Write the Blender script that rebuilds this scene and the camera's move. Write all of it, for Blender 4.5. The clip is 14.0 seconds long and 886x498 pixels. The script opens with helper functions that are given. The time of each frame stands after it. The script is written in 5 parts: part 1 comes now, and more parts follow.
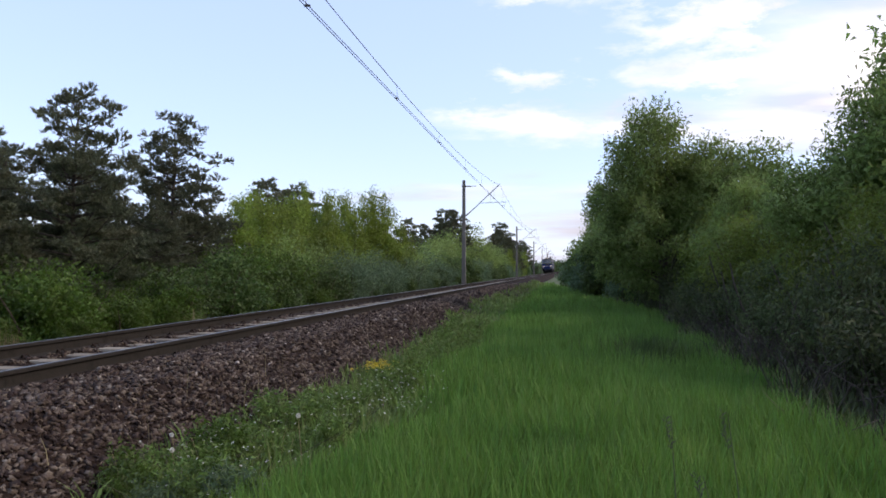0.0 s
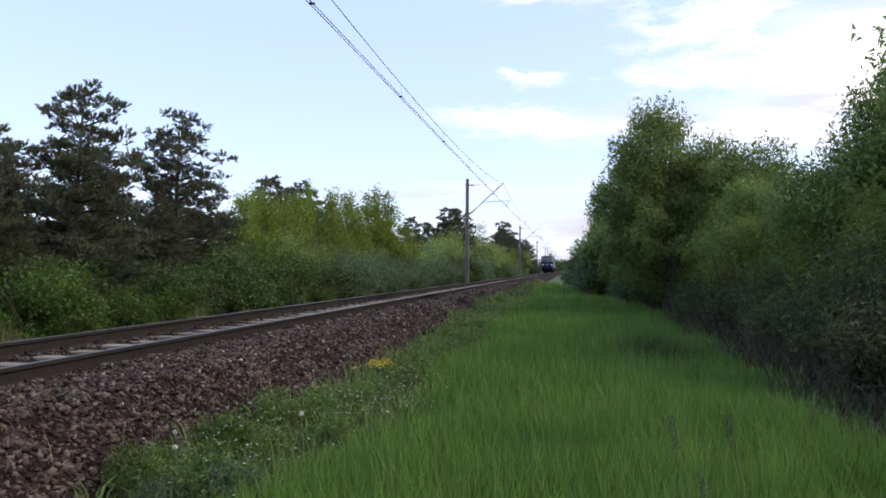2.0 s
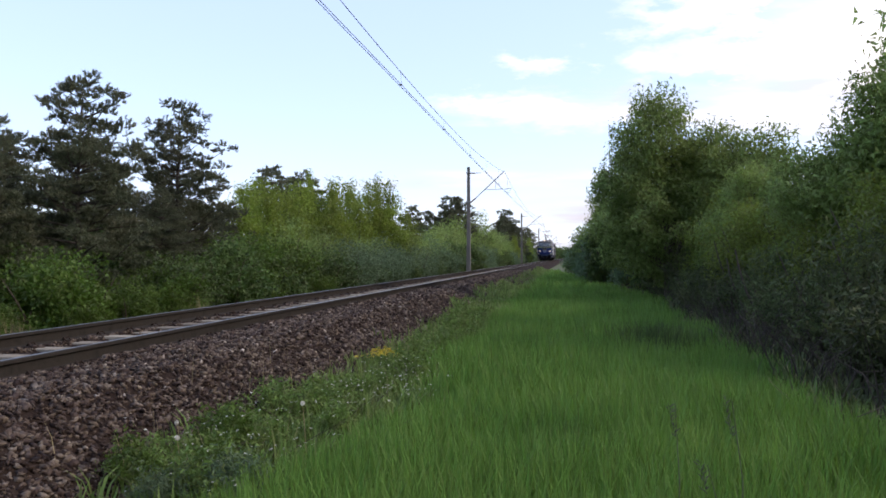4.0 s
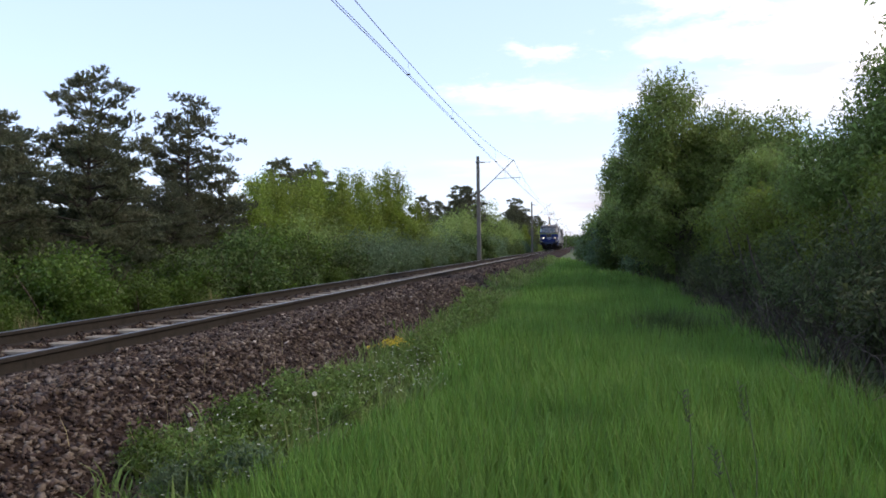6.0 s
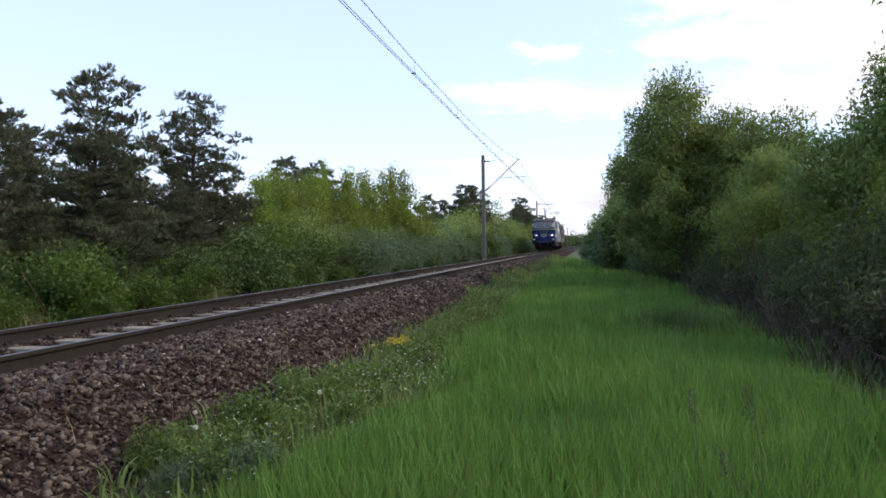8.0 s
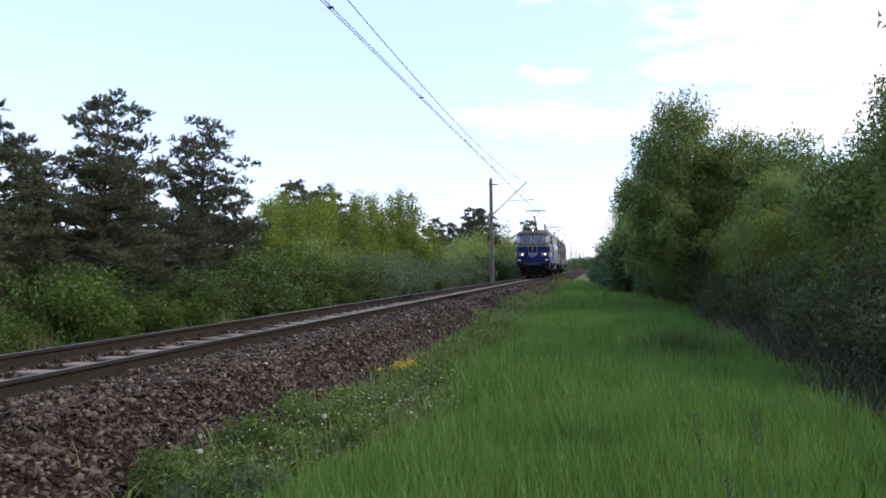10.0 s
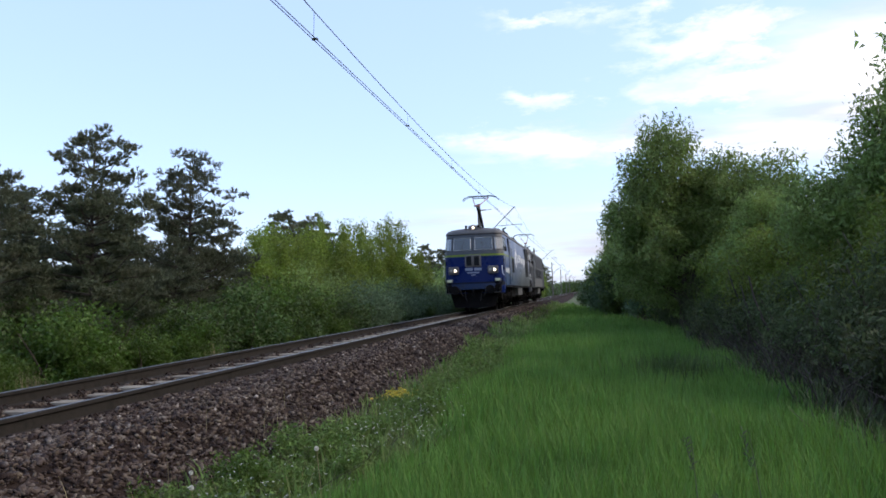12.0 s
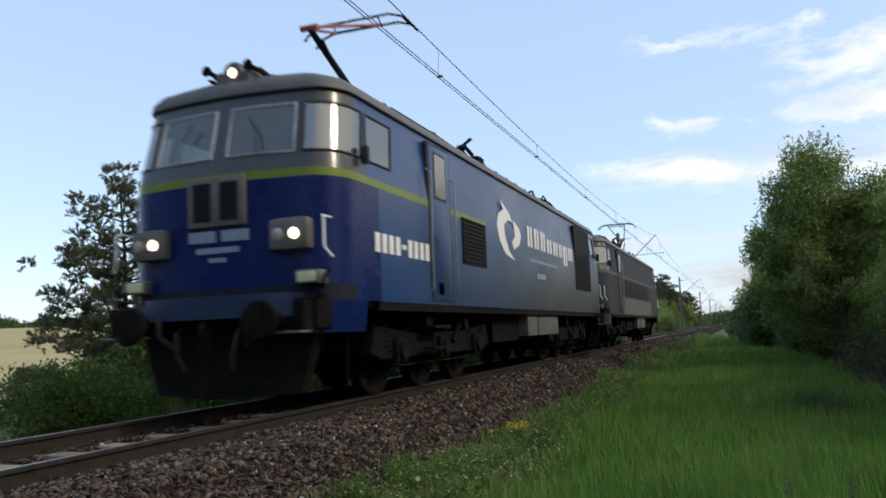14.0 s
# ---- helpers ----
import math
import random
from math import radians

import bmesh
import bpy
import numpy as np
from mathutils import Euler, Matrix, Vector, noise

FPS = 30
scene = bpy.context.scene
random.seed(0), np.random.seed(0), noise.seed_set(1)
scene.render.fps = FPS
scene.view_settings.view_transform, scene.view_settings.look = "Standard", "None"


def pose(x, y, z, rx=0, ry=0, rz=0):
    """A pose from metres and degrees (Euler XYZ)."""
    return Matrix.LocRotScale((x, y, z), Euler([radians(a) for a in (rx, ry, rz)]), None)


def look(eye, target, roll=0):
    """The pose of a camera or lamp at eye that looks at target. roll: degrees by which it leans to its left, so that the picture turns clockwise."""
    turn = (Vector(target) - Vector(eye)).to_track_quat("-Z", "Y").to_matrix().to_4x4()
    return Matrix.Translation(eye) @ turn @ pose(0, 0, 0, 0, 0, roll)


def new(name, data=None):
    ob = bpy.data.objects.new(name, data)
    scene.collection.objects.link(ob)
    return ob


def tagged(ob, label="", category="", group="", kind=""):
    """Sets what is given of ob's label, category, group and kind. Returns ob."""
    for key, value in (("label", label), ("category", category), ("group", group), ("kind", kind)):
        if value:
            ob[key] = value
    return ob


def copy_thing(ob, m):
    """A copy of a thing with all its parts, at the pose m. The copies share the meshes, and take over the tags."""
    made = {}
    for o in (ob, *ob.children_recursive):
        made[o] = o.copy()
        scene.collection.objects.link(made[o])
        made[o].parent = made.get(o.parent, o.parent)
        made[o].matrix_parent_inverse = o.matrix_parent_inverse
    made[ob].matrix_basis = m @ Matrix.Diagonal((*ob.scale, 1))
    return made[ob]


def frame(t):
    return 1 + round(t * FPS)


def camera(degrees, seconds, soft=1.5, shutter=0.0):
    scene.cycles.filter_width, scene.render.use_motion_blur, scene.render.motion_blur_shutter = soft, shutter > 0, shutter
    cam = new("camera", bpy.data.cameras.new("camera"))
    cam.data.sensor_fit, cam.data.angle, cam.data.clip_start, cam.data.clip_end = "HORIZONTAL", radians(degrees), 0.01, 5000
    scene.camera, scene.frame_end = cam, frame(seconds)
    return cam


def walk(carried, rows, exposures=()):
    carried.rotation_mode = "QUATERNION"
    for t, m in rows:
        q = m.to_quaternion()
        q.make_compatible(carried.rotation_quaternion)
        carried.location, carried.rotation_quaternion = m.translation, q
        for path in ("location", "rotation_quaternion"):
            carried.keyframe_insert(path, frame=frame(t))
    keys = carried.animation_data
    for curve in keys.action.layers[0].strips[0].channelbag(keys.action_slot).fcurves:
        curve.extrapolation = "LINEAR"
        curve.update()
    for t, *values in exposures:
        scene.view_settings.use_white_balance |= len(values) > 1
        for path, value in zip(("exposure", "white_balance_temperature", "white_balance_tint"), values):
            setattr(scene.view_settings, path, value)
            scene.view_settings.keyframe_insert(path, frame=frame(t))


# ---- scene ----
DEG = 57.59
EYE_Z = 0.850  # above the rail top, which is z = 0
TX = -5.399  # the track's centre line
cam = camera(DEG, 14.0, soft=1.7, shutter=0.2)
PATH = [  # t, x, y, z, yaw, pitch, roll
    (0.0, -0.001, -0.001, 0.000, 8.72, 1.50, -0.11),
    (0.5, -0.012, 0.000, 0.007, 8.75, 1.79, -0.43),
    (1.0, -0.010, -0.003, 0.005, 8.81, 1.87, -0.38),
    (1.5, -0.007, -0.007, 0.005, 8.72, 1.61, -0.57),
    (2.0, -0.007, -0.002, 0.002, 8.93, 1.40, -0.43),
    (2.5, -0.008, 0.008, 0.002, 9.27, 1.13, -0.23),
    (3.0, -0.004, 0.004, 0.006, 9.19, 0.96, -0.19),
    (5.5, 0.009, 0.031, 0.002, 9.38, 0.01, 0.61),
    (6.0, 0.009, 0.029, -0.002, 9.82, -0.14, 0.86),
    (6.5, 0.004, 0.033, 0.001, 10.11, -0.42, 0.62),
    (7.0, 0.005, 0.030, -0.001, 10.22, -0.31, 0.81),
    (7.5, 0.004, 0.031, 0.001, 10.26, -0.32, 0.88),
    (8.0, 0.004, 0.029, -0.003, 10.16, -0.21, 0.67),
    (10.5, 0.054, 0.024, 0.003, 11.10, 1.88, 1.01),
    (11.0, 0.097, 0.028, 0.009, 11.15, 2.20, 1.52),
    (11.5, 0.084, 0.028, 0.005, 10.31, 2.26, 1.15),
    (12.0, 0.040, 0.016, 0.011, 10.07, 3.29, 2.17),
    (12.5, 0.119, 0.023, -0.001, 11.85, 4.49, 2.11),
    (13.0, 0.225, 0.071, -0.020, 16.39, 6.25, 0.77),
    (13.5, 0.310, 0.093, -0.028, 18.15, 6.72, 1.98),
    (14.0, 0.346, 0.064, -0.004, 20.13, 5.92, 2.31),
]
EXPOSURE = [(0.0, 0.27, 6850, 20), (3.0, 0.40, 6900, 20), (6.5, 0.45, 7000, 18), (11.0, 0.56, 6700, 18), (12.0, 0.34, 6520, 15), (12.5, 0.04, 6500, 11), (13.0, -0.17, 6450, 5), (13.5, -0.14, 6500, 4), (14.0, 0.10, 7150, 8)]
walk(cam, [(t, pose(x, y, EYE_Z + z, 90 + p, r, w)) for t, x, y, z, w, p, r in PATH], EXPOSURE)

# ---- sky and sun ----
SUN_AZ, SUN_EL = 84.0, 33.0  # degrees from the line of the track towards the field side; height
world = bpy.data.worlds.new("sky")
scene.world = world
world.use_nodes = True


def sky_nodes():
    t = world.node_tree
    n, l = t.nodes, t.links
    bg = n["Background"]
    sky = n.new("ShaderNodeTexSky")
    sky.sky_type, sky.sun_disc = "NISHITA", False
    sky.sun_elevation, sky.sun_rotation = radians(SUN_EL), radians(SUN_AZ)
    sky.air_density, sky.dust_density, sky.ozone_density = 1.0, 0.6, 1.6
    co = n.new("ShaderNodeTexCoord")
    sep = n.new("ShaderNodeSeparateXYZ")
    l.new(co.outputs["Generated"], sep.inputs[0])

    def calc(op, a, b=None, c=None):
        m = n.new("ShaderNodeMath")
        m.operation = op
        for i, val in enumerate((a, b, c)):
            if val is None:
                continue
            if isinstance(val, (int, float)):
                m.inputs[i].default_value = val
            else:
                l.new(val, m.inputs[i])
        return m.outputs[0]

    up = calc("ADD", calc("MAXIMUM", sep.outputs["Z"], 0.0), 0.09)
    u, v = calc("DIVIDE", sep.outputs["X"], up), calc("DIVIDE", sep.outputs["Y"], up)
    vec = n.new("ShaderNodeCombineXYZ")
    l.new(calc("MULTIPLY", u, 0.75), vec.inputs[0])
    l.new(calc("MULTIPLY", v, 1.0), vec.inputs[1])
    vec.inputs[2].default_value = 3.7
    big = n.new("ShaderNodeTexNoise")
    big.inputs["Scale"].default_value, big.inputs["Detail"].default_value = 0.62, 9.0
    big.inputs["Roughness"].default_value = 0.56
    l.new(vec.outputs[0], big.inputs["Vector"])
    # more cloud towards the sun's side and in the haze low down
    side = calc("MULTIPLY_ADD", sep.outputs["X"], 0.46, 0.0)
    low = calc("MULTIPLY", calc("SUBTRACT", 0.30, calc("MINIMUM", sep.outputs["Z"], 0.30)), 0.42)
    dens = calc("ADD", calc("ADD", big.outputs["Fac"], side), low)
    # the single fair-weather clouds: bearing, height, half width and half height in degrees
    ragged = n.new("ShaderNodeTexNoise")
    ragged.inputs["Scale"].default_value, ragged.inputs["Detail"].default_value, ragged.inputs["Roughness"].default_value = 11.0, 7.0, 0.62
    flat = n.new("ShaderNodeVectorMath")
    flat.operation = "MULTIPLY"
    flat.inputs[1].default_value = (1.0, 1.0, 2.6)
    l.new(co.outputs["Generated"], flat.inputs[0])
    l.new(flat.outputs[0], ragged.inputs["Vector"])
    rag = n.new("ShaderNodeSeparateColor")
    l.new(ragged.outputs["Color"], rag.inputs[0])
    warp_x, warp_z = calc("MULTIPLY", calc("SUBTRACT", rag.outputs[0], 0.5), 3.4), calc("MULTIPLY", calc("SUBTRACT", rag.outputs[1], 0.5), 4.2)
    for az, el, ha, he, more in ((3.2, 13.6, 4.2, 1.7, .19), (-5.9, 16.8, 6.5, 1.8, .16), (-8.5, 13.4, 6.5, 2.2, .12), (2.6, 10.2, 8.0, 1.6, .10), (6.8, 18.8, 5.0, 1.3, .17), (.9, 18.5, 4.4, 1.4, .15), (40.4, 21.0, 5.4, 3.0, .22)):
        a, e = radians(az), radians(el)
        dx = calc("DIVIDE", calc("SUBTRACT", sep.outputs["X"], -math.sin(a) * math.cos(e)), math.sin(radians(ha)))
        dz = calc("DIVIDE", calc("SUBTRACT", sep.outputs["Z"], math.sin(e)), math.sin(radians(he)))
        dx, dz = calc("ADD", dx, warp_x), calc("ADD", dz, warp_z)
        near = calc("SUBTRACT", 1.0, calc("ADD", calc("MULTIPLY", dx, dx), calc("MULTIPLY", dz, dz)))
        dens = calc("ADD", dens, calc("MULTIPLY", calc("MAXIMUM", near, 0.0), more))
    ramp = n.new("ShaderNodeValToRGB")
    ramp.color_ramp.elements[0].position, ramp.color_ramp.elements[1].position = 0.53, 0.78
    ramp.color_ramp.interpolation = "EASE"
    l.new(dens, ramp.inputs[0])
    shade = n.new("ShaderNodeTexNoise")
    shade.inputs["Scale"].default_value, shade.inputs["Detail"].default_value = 1.6, 5.0
    l.new(vec.outputs[0], shade.inputs["Vector"])
    tint = n.new("ShaderNodeValToRGB")
    tint.color_ramp.elements[0].color, tint.color_ramp.elements[1].color = (4.4, 4.8, 5.8, 1), (7.5, 7.5, 7.65, 1)
    tint.color_ramp.elements[0].position, tint.color_ramp.elements[1].position = 0.36, 0.56
    l.new(shade.outputs["Fac"], tint.inputs[0])
    lift = n.new("ShaderNodeMix")  # thin high haze over the whole blue
    lift.data_type = "RGBA"
    lift.inputs[0].default_value = 0.42
    l.new(sky.outputs[0], lift.inputs[6])
    lift.inputs[7].default_value = (5.1, 7.15, 11.2, 1)
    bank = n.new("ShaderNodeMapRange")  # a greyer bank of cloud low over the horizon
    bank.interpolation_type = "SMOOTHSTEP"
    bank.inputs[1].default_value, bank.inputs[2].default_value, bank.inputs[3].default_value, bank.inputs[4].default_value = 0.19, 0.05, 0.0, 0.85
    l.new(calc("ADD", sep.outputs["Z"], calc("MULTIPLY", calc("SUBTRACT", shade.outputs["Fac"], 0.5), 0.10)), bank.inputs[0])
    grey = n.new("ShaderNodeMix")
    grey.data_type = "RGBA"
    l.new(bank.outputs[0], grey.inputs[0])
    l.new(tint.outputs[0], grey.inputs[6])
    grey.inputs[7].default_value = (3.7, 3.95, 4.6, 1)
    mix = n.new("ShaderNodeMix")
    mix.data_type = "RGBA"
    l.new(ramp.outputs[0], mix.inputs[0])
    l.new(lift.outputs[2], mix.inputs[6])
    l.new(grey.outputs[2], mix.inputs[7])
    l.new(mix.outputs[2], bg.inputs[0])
    bg.inputs[1].default_value = 0.148


sky_nodes()
lamp = bpy.data.lights.new("sun", "SUN")
lamp.energy, lamp.angle, lamp.color = 1.35, radians(8.0), (1.0, 0.91, 0.78)
sun = new("sun", lamp)
_az, _el = radians(SUN_AZ), radians(SUN_EL)
_d = Vector((math.sin(_az) * math.cos(_el), math.cos(_az) * math.cos(_el), math.sin(_el)))
sun.matrix_world = look(_d * 100, (0, 0, 0))

# ---- mesh and material helpers ----
rng = np.random.default_rng(7)


class Geo:
    """Vertices and faces of one mesh."""

    def __init__(self):
        self.v, self.f = [], []

    def add(self, v, f):
        b = len(self.v)
        self.v += [tuple(p) for p in v]
        self.f += [tuple(i + b for i in q) for q in f]
        return self

    def box(self, x0, x1, y0, y1, z0, z1, c=0.0):
        """A box; c: the chamfer of its edges."""
        bm = bmesh.new()
        bmesh.ops.create_cube(bm, size=1, matrix=Matrix.Translation(((x0 + x1) / 2, (y0 + y1) / 2, (z0 + z1) / 2))
                              @ Matrix.Diagonal((abs(x1 - x0), abs(y1 - y0), abs(z1 - z0), 1)))
        if c:
            bmesh.ops.bevel(bm, geom=bm.edges[:], offset=c, segments=2, profile=0.6, affect="EDGES")
        return self.bm(bm)

    def bm(self, bm):
        bm.verts.index_update()
        self.add([v.co for v in bm.verts], [[v.index for v in f.verts] for f in bm.faces])
        bm.free()
        return self

    def tube(self, pts, r, n=8, caps=True):
        """A tube along pts; r: one radius, or one at each point."""
        pts = [Vector(p) for p in pts]
        rr = [float(a) for a in r] if isinstance(r, (list, tuple)) else [r] * len(pts)
        vs, side = [], None
        for i, p in enumerate(pts):
            d = (pts[min(i + 1, len(pts) - 1)] - pts[max(i - 1, 0)]).normalized()
            if side is None:
                side = d.orthogonal().normalized()
            side = (side - d * side.dot(d)).normalized()
            o = d.cross(side)
            vs += [p + rr[i] * (math.cos(a) * side + math.sin(a) * o) for a in (2 * math.pi * k / n for k in range(n))]
        fs = [(i * n + k, i * n + (k + 1) % n, (i + 1) * n + (k + 1) % n, (i + 1) * n + k) for i in range(len(pts) - 1) for k in range(n)]
        if caps:
            fs += [tuple(range(n))[::-1], tuple(range((len(pts) - 1) * n, len(pts) * n))]
        return self.add(vs, fs)

    def lathe(self, prof, centre, axis="y", n=20):
        """Turns a profile of (along, radius) round an axis through centre."""
        vs = []
        for a, r in prof:
            for k in range(n):
                c, s = r * math.cos(2 * math.pi * k / n), r * math.sin(2 * math.pi * k / n)
                p = {"x": (a, c, s), "y": (c, a, s), "z": (c, s, a)}[axis]
                vs.append(tuple(centre[i] + p[i] for i in range(3)))
        m = len(prof)
        fs = [(i * n + k, i * n + (k + 1) % n, (i + 1) * n + (k + 1) % n, (i + 1) * n + k) for i in range(m - 1) for k in range(n)]
        fs += [tuple(range(n))[::-1], tuple(range((m - 1) * n, m * n))]
        return self.add(vs, fs)

    def prism(self, outline, axis, a, b):
        """Extrudes an outline of pairs from a to b along an axis; the pairs are the two other coordinates in order."""
        def put(p, t):
            return {"x": (t, p[0], p[1]), "y": (p[0], t, p[1]), "z": (p[0], p[1], t)}[axis]
        n = len(outline)
        vs = [put(p, a) for p in outline] + [put(p, b) for p in outline]
        fs = [(k, (k + 1) % n, n + (k + 1) % n, n + k) for k in range(n)] + [tuple(range(n))[::-1], tuple(range(n, 2 * n))]
        return self.add(vs, fs)

    def data(self, name, smooth=False):
        me = bpy.data.meshes.new(name)
        me.from_pydata(self.v, [], self.f)
        if not smooth == "raw":
            bm = bmesh.new()
            bm.from_mesh(me)
            bmesh.ops.recalc_face_normals(bm, faces=bm.faces[:])
            bm.to_mesh(me)
            bm.free()
        if smooth is True:
            me.polygons.foreach_set("use_smooth", [True] * len(me.polygons))
            me.set_sharp_from_angle(angle=radians(35))
        return me


def arrays(name, v, f, material, smooth=False):
    """A mesh from arrays of vertices and of equal faces."""
    me = bpy.data.meshes.new(name)
    v, f = np.asarray(v, np.float32), np.asarray(f, np.int32)
    n, k = f.shape
    me.vertices.add(len(v))
    me.vertices.foreach_set("co", v.ravel())
    me.loops.add(n * k)
    me.loops.foreach_set("vertex_index", f.ravel())
    me.polygons.add(n)
    me.polygons.foreach_set("loop_start", np.arange(0, n * k, k, dtype=np.int32))
    me.polygons.foreach_set("loop_total", np.full(n, k, np.int32))
    if smooth:
        me.polygons.foreach_set("use_smooth", np.ones(n, bool))
    me.materials.append(material)
    me.update(calc_edges=True)
    me.validate()
    return me


def part(name, geo, material, parent=None, label="", smooth=True):
    """Links a mesh as one object, under a thing or a part where parent is given."""
    me = geo.data(name, smooth) if isinstance(geo, Geo) else geo
    if not me.materials:
        me.materials.append(material)
    ob = new(name, me)
    if parent:
        ob.parent = parent
    return tagged(ob, label)


def material(name, colours, rough=0.7, metal=0.0, scale=4.0, bump=0.0, bump_scale=40.0, island=0.0, translucent=0.0, spec=0.5, coat=0.0, stretch=(1, 1, 1), own=0.0):
    """A surface whose colours follow noise at two scales. island, own: how far loose pieces or whole objects differ in brightness."""
    m = bpy.data.materials.new(name)
    m.use_nodes = True
    t = m.node_tree
    n, l = t.nodes, t.links
    b = n["Principled BSDF"]
    co = n.new("ShaderNodeTexCoord")
    mp = n.new("ShaderNodeMapping")
    mp.inputs["Scale"].default_value = stretch
    l.new(co.outputs["Object"], mp.inputs[0])
    a = n.new("ShaderNodeTexNoise")
    a.inputs["Scale"].default_value, a.inputs["Detail"].default_value, a.inputs["Roughness"].default_value = scale, 6, 0.65
    l.new(mp.outputs[0], a.inputs["Vector"])
    r = n.new("ShaderNodeValToRGB")
    e = r.color_ramp.elements
    while len(e) < len(colours):
        e.new(0.5)
    for i, c in enumerate(colours):
        e[i].position, e[i].color = 0.3 + 0.4 * i / max(1, len(colours) - 1), (*c, 1)
    l.new(a.outputs["Fac"], r.inputs[0])
    col = r.outputs[0]
    for amount, node, out in ((island, "ShaderNodeNewGeometry", "Random Per Island"), (own, "ShaderNodeObjectInfo", "Random")):
        if amount:
            g = n.new(node)
            mr = n.new("ShaderNodeMapRange")
            mr.inputs[3].default_value, mr.inputs[4].default_value = 1 - amount, 1 + amount
            l.new(g.outputs[out], mr.inputs[0])
            hs = n.new("ShaderNodeHueSaturation")
            hu = n.new("ShaderNodeMapRange")
            hu.inputs[3].default_value, hu.inputs[4].default_value = 0.5 - 0.035 * amount, 0.5 + 0.035 * amount
            l.new(g.outputs[out], hu.inputs[0])
            l.new(hu.outputs[0], hs.inputs["Hue"])
            l.new(mr.outputs[0], hs.inputs["Value"])
            l.new(col, hs.inputs["Color"])
            col = hs.outputs[0]
    l.new(col, b.inputs["Base Color"])
    b.inputs["Metallic"].default_value, b.inputs["Specular IOR Level"].default_value = metal, spec
    b.inputs["Coat Weight"].default_value = coat
    if isinstance(rough, tuple):
        rr = n.new("ShaderNodeMapRange")
        rr.inputs[1].default_value, rr.inputs[2].default_value = 0.3, 0.7
        rr.inputs[3].default_value, rr.inputs[4].default_value = rough
        l.new(a.outputs["Fac"], rr.inputs[0])
        l.new(rr.outputs[0], b.inputs["Roughness"])
    else:
        b.inputs["Roughness"].default_value = rough
    if bump:
        k = n.new("ShaderNodeTexNoise")
        k.inputs["Scale"].default_value, k.inputs["Detail"].default_value = bump_scale, 4
        l.new(mp.outputs[0], k.inputs["Vector"])
        bn = n.new("ShaderNodeBump")
        bn.inputs["Strength"].default_value, bn.inputs["Distance"].default_value = bump, 0.02
        l.new(k.outputs["Fac"], bn.inputs["Height"])
        l.new(bn.outputs[0], b.inputs["Normal"])
    if translucent:
        tr = n.new("ShaderNodeBsdfTranslucent")
        l.new(col, tr.inputs[0])
        mx = n.new("ShaderNodeMixShader")
        mx.inputs[0].default_value = translucent
        l.new(b.outputs[0], mx.inputs[1])
        l.new(tr.outputs[0], mx.inputs[2])
        l.new(mx.outputs[0], n["Material Output"].inputs[0])
    return m


def glowing(name, colour, strength):
    m = bpy.data.materials.new(name)
    m.use_nodes = True
    b = m.node_tree.nodes["Principled BSDF"]
    b.inputs["Base Color"].default_value = (*colour, 1)
    b.inputs["Emission Color"].default_value, b.inputs["Emission Strength"].default_value = (*colour, 1), strength
    return m


def clear_glass(name, tint, see, ior=1.75):
    """A thin pane: part of the light goes through, the rest is gloss on dark."""
    m = bpy.data.materials.new(name)
    m.use_nodes = True
    n, l = m.node_tree.nodes, m.node_tree.links
    b = n["Principled BSDF"]
    b.inputs["Base Color"].default_value, b.inputs["Roughness"].default_value = (*tint, 1), 0.15
    b.inputs["Specular IOR Level"].default_value = 1.0
    b.inputs["IOR"].default_value = ior
    tr = n.new("ShaderNodeBsdfTransparent")
    tr.inputs[0].default_value = (0.85, 0.92, 0.9, 1)
    mx = n.new("ShaderNodeMixShader")
    mx.inputs[0].default_value = see
    l.new(b.outputs[0], mx.inputs[1])
    l.new(tr.outputs[0], mx.inputs[2])
    l.new(mx.outputs[0], n["Material Output"].inputs[0])
    return m


M_SOIL = material("soil_and_grass", [(.035, .055, .012), (.06, .09, .02), (.10, .085, .04)], 0.95, scale=0.7, bump=0.6, bump_scale=9)
M_FIELD = material("dry_meadow", [(.30, .25, .10), (.42, .34, .15), (.26, .27, .10)], 0.95, scale=0.05, bump=0.5, bump_scale=3)
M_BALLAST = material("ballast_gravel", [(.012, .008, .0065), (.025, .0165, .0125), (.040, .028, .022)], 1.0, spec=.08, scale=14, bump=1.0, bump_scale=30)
M_STONE = material("crushed_stone", [(.034, .025, .021), (.075, .054, .045), (.165, .138, .120)], 0.95, spec=.15, scale=9, bump=0.5, bump_scale=50, island=0.8, own=0.5)
M_STONE_LIGHT = material("pale_stone", [(.24, .20, .17), (.36, .32, .28)], 0.85, scale=12, bump=0.3, island=0.3, own=0.2)
M_RAIL_SIDE = material("rusty_rail_side", [(.016, .0145, .013), (.030, .026, .022), (.022, .021, .020)], 0.9, scale=5, bump=0.2, spec=.15)
M_RAIL_TOP = material("polished_rail_head", [(.20, .203, .206), (.31, .313, .317)], (0.34, 0.48), metal=1.0, scale=3, stretch=(8, .4, 8))
M_SLEEPER = material("weathered_concrete", [(.15, .13, .105), (.27, .24, .195), (.20, .175, .14)], 1.0, spec=.0, scale=7, bump=0.4, own=0.25)
M_CLIP = material("rusty_fastening", [(.022, .015, .011), (.045, .027, .019)], 0.85, metal=0.4, scale=20)
M_MAST = material("mast_concrete", [(.10, .095, .088), (.17, .16, .145)], 0.9, scale=3, bump=0.3, stretch=(1, 1, .3))
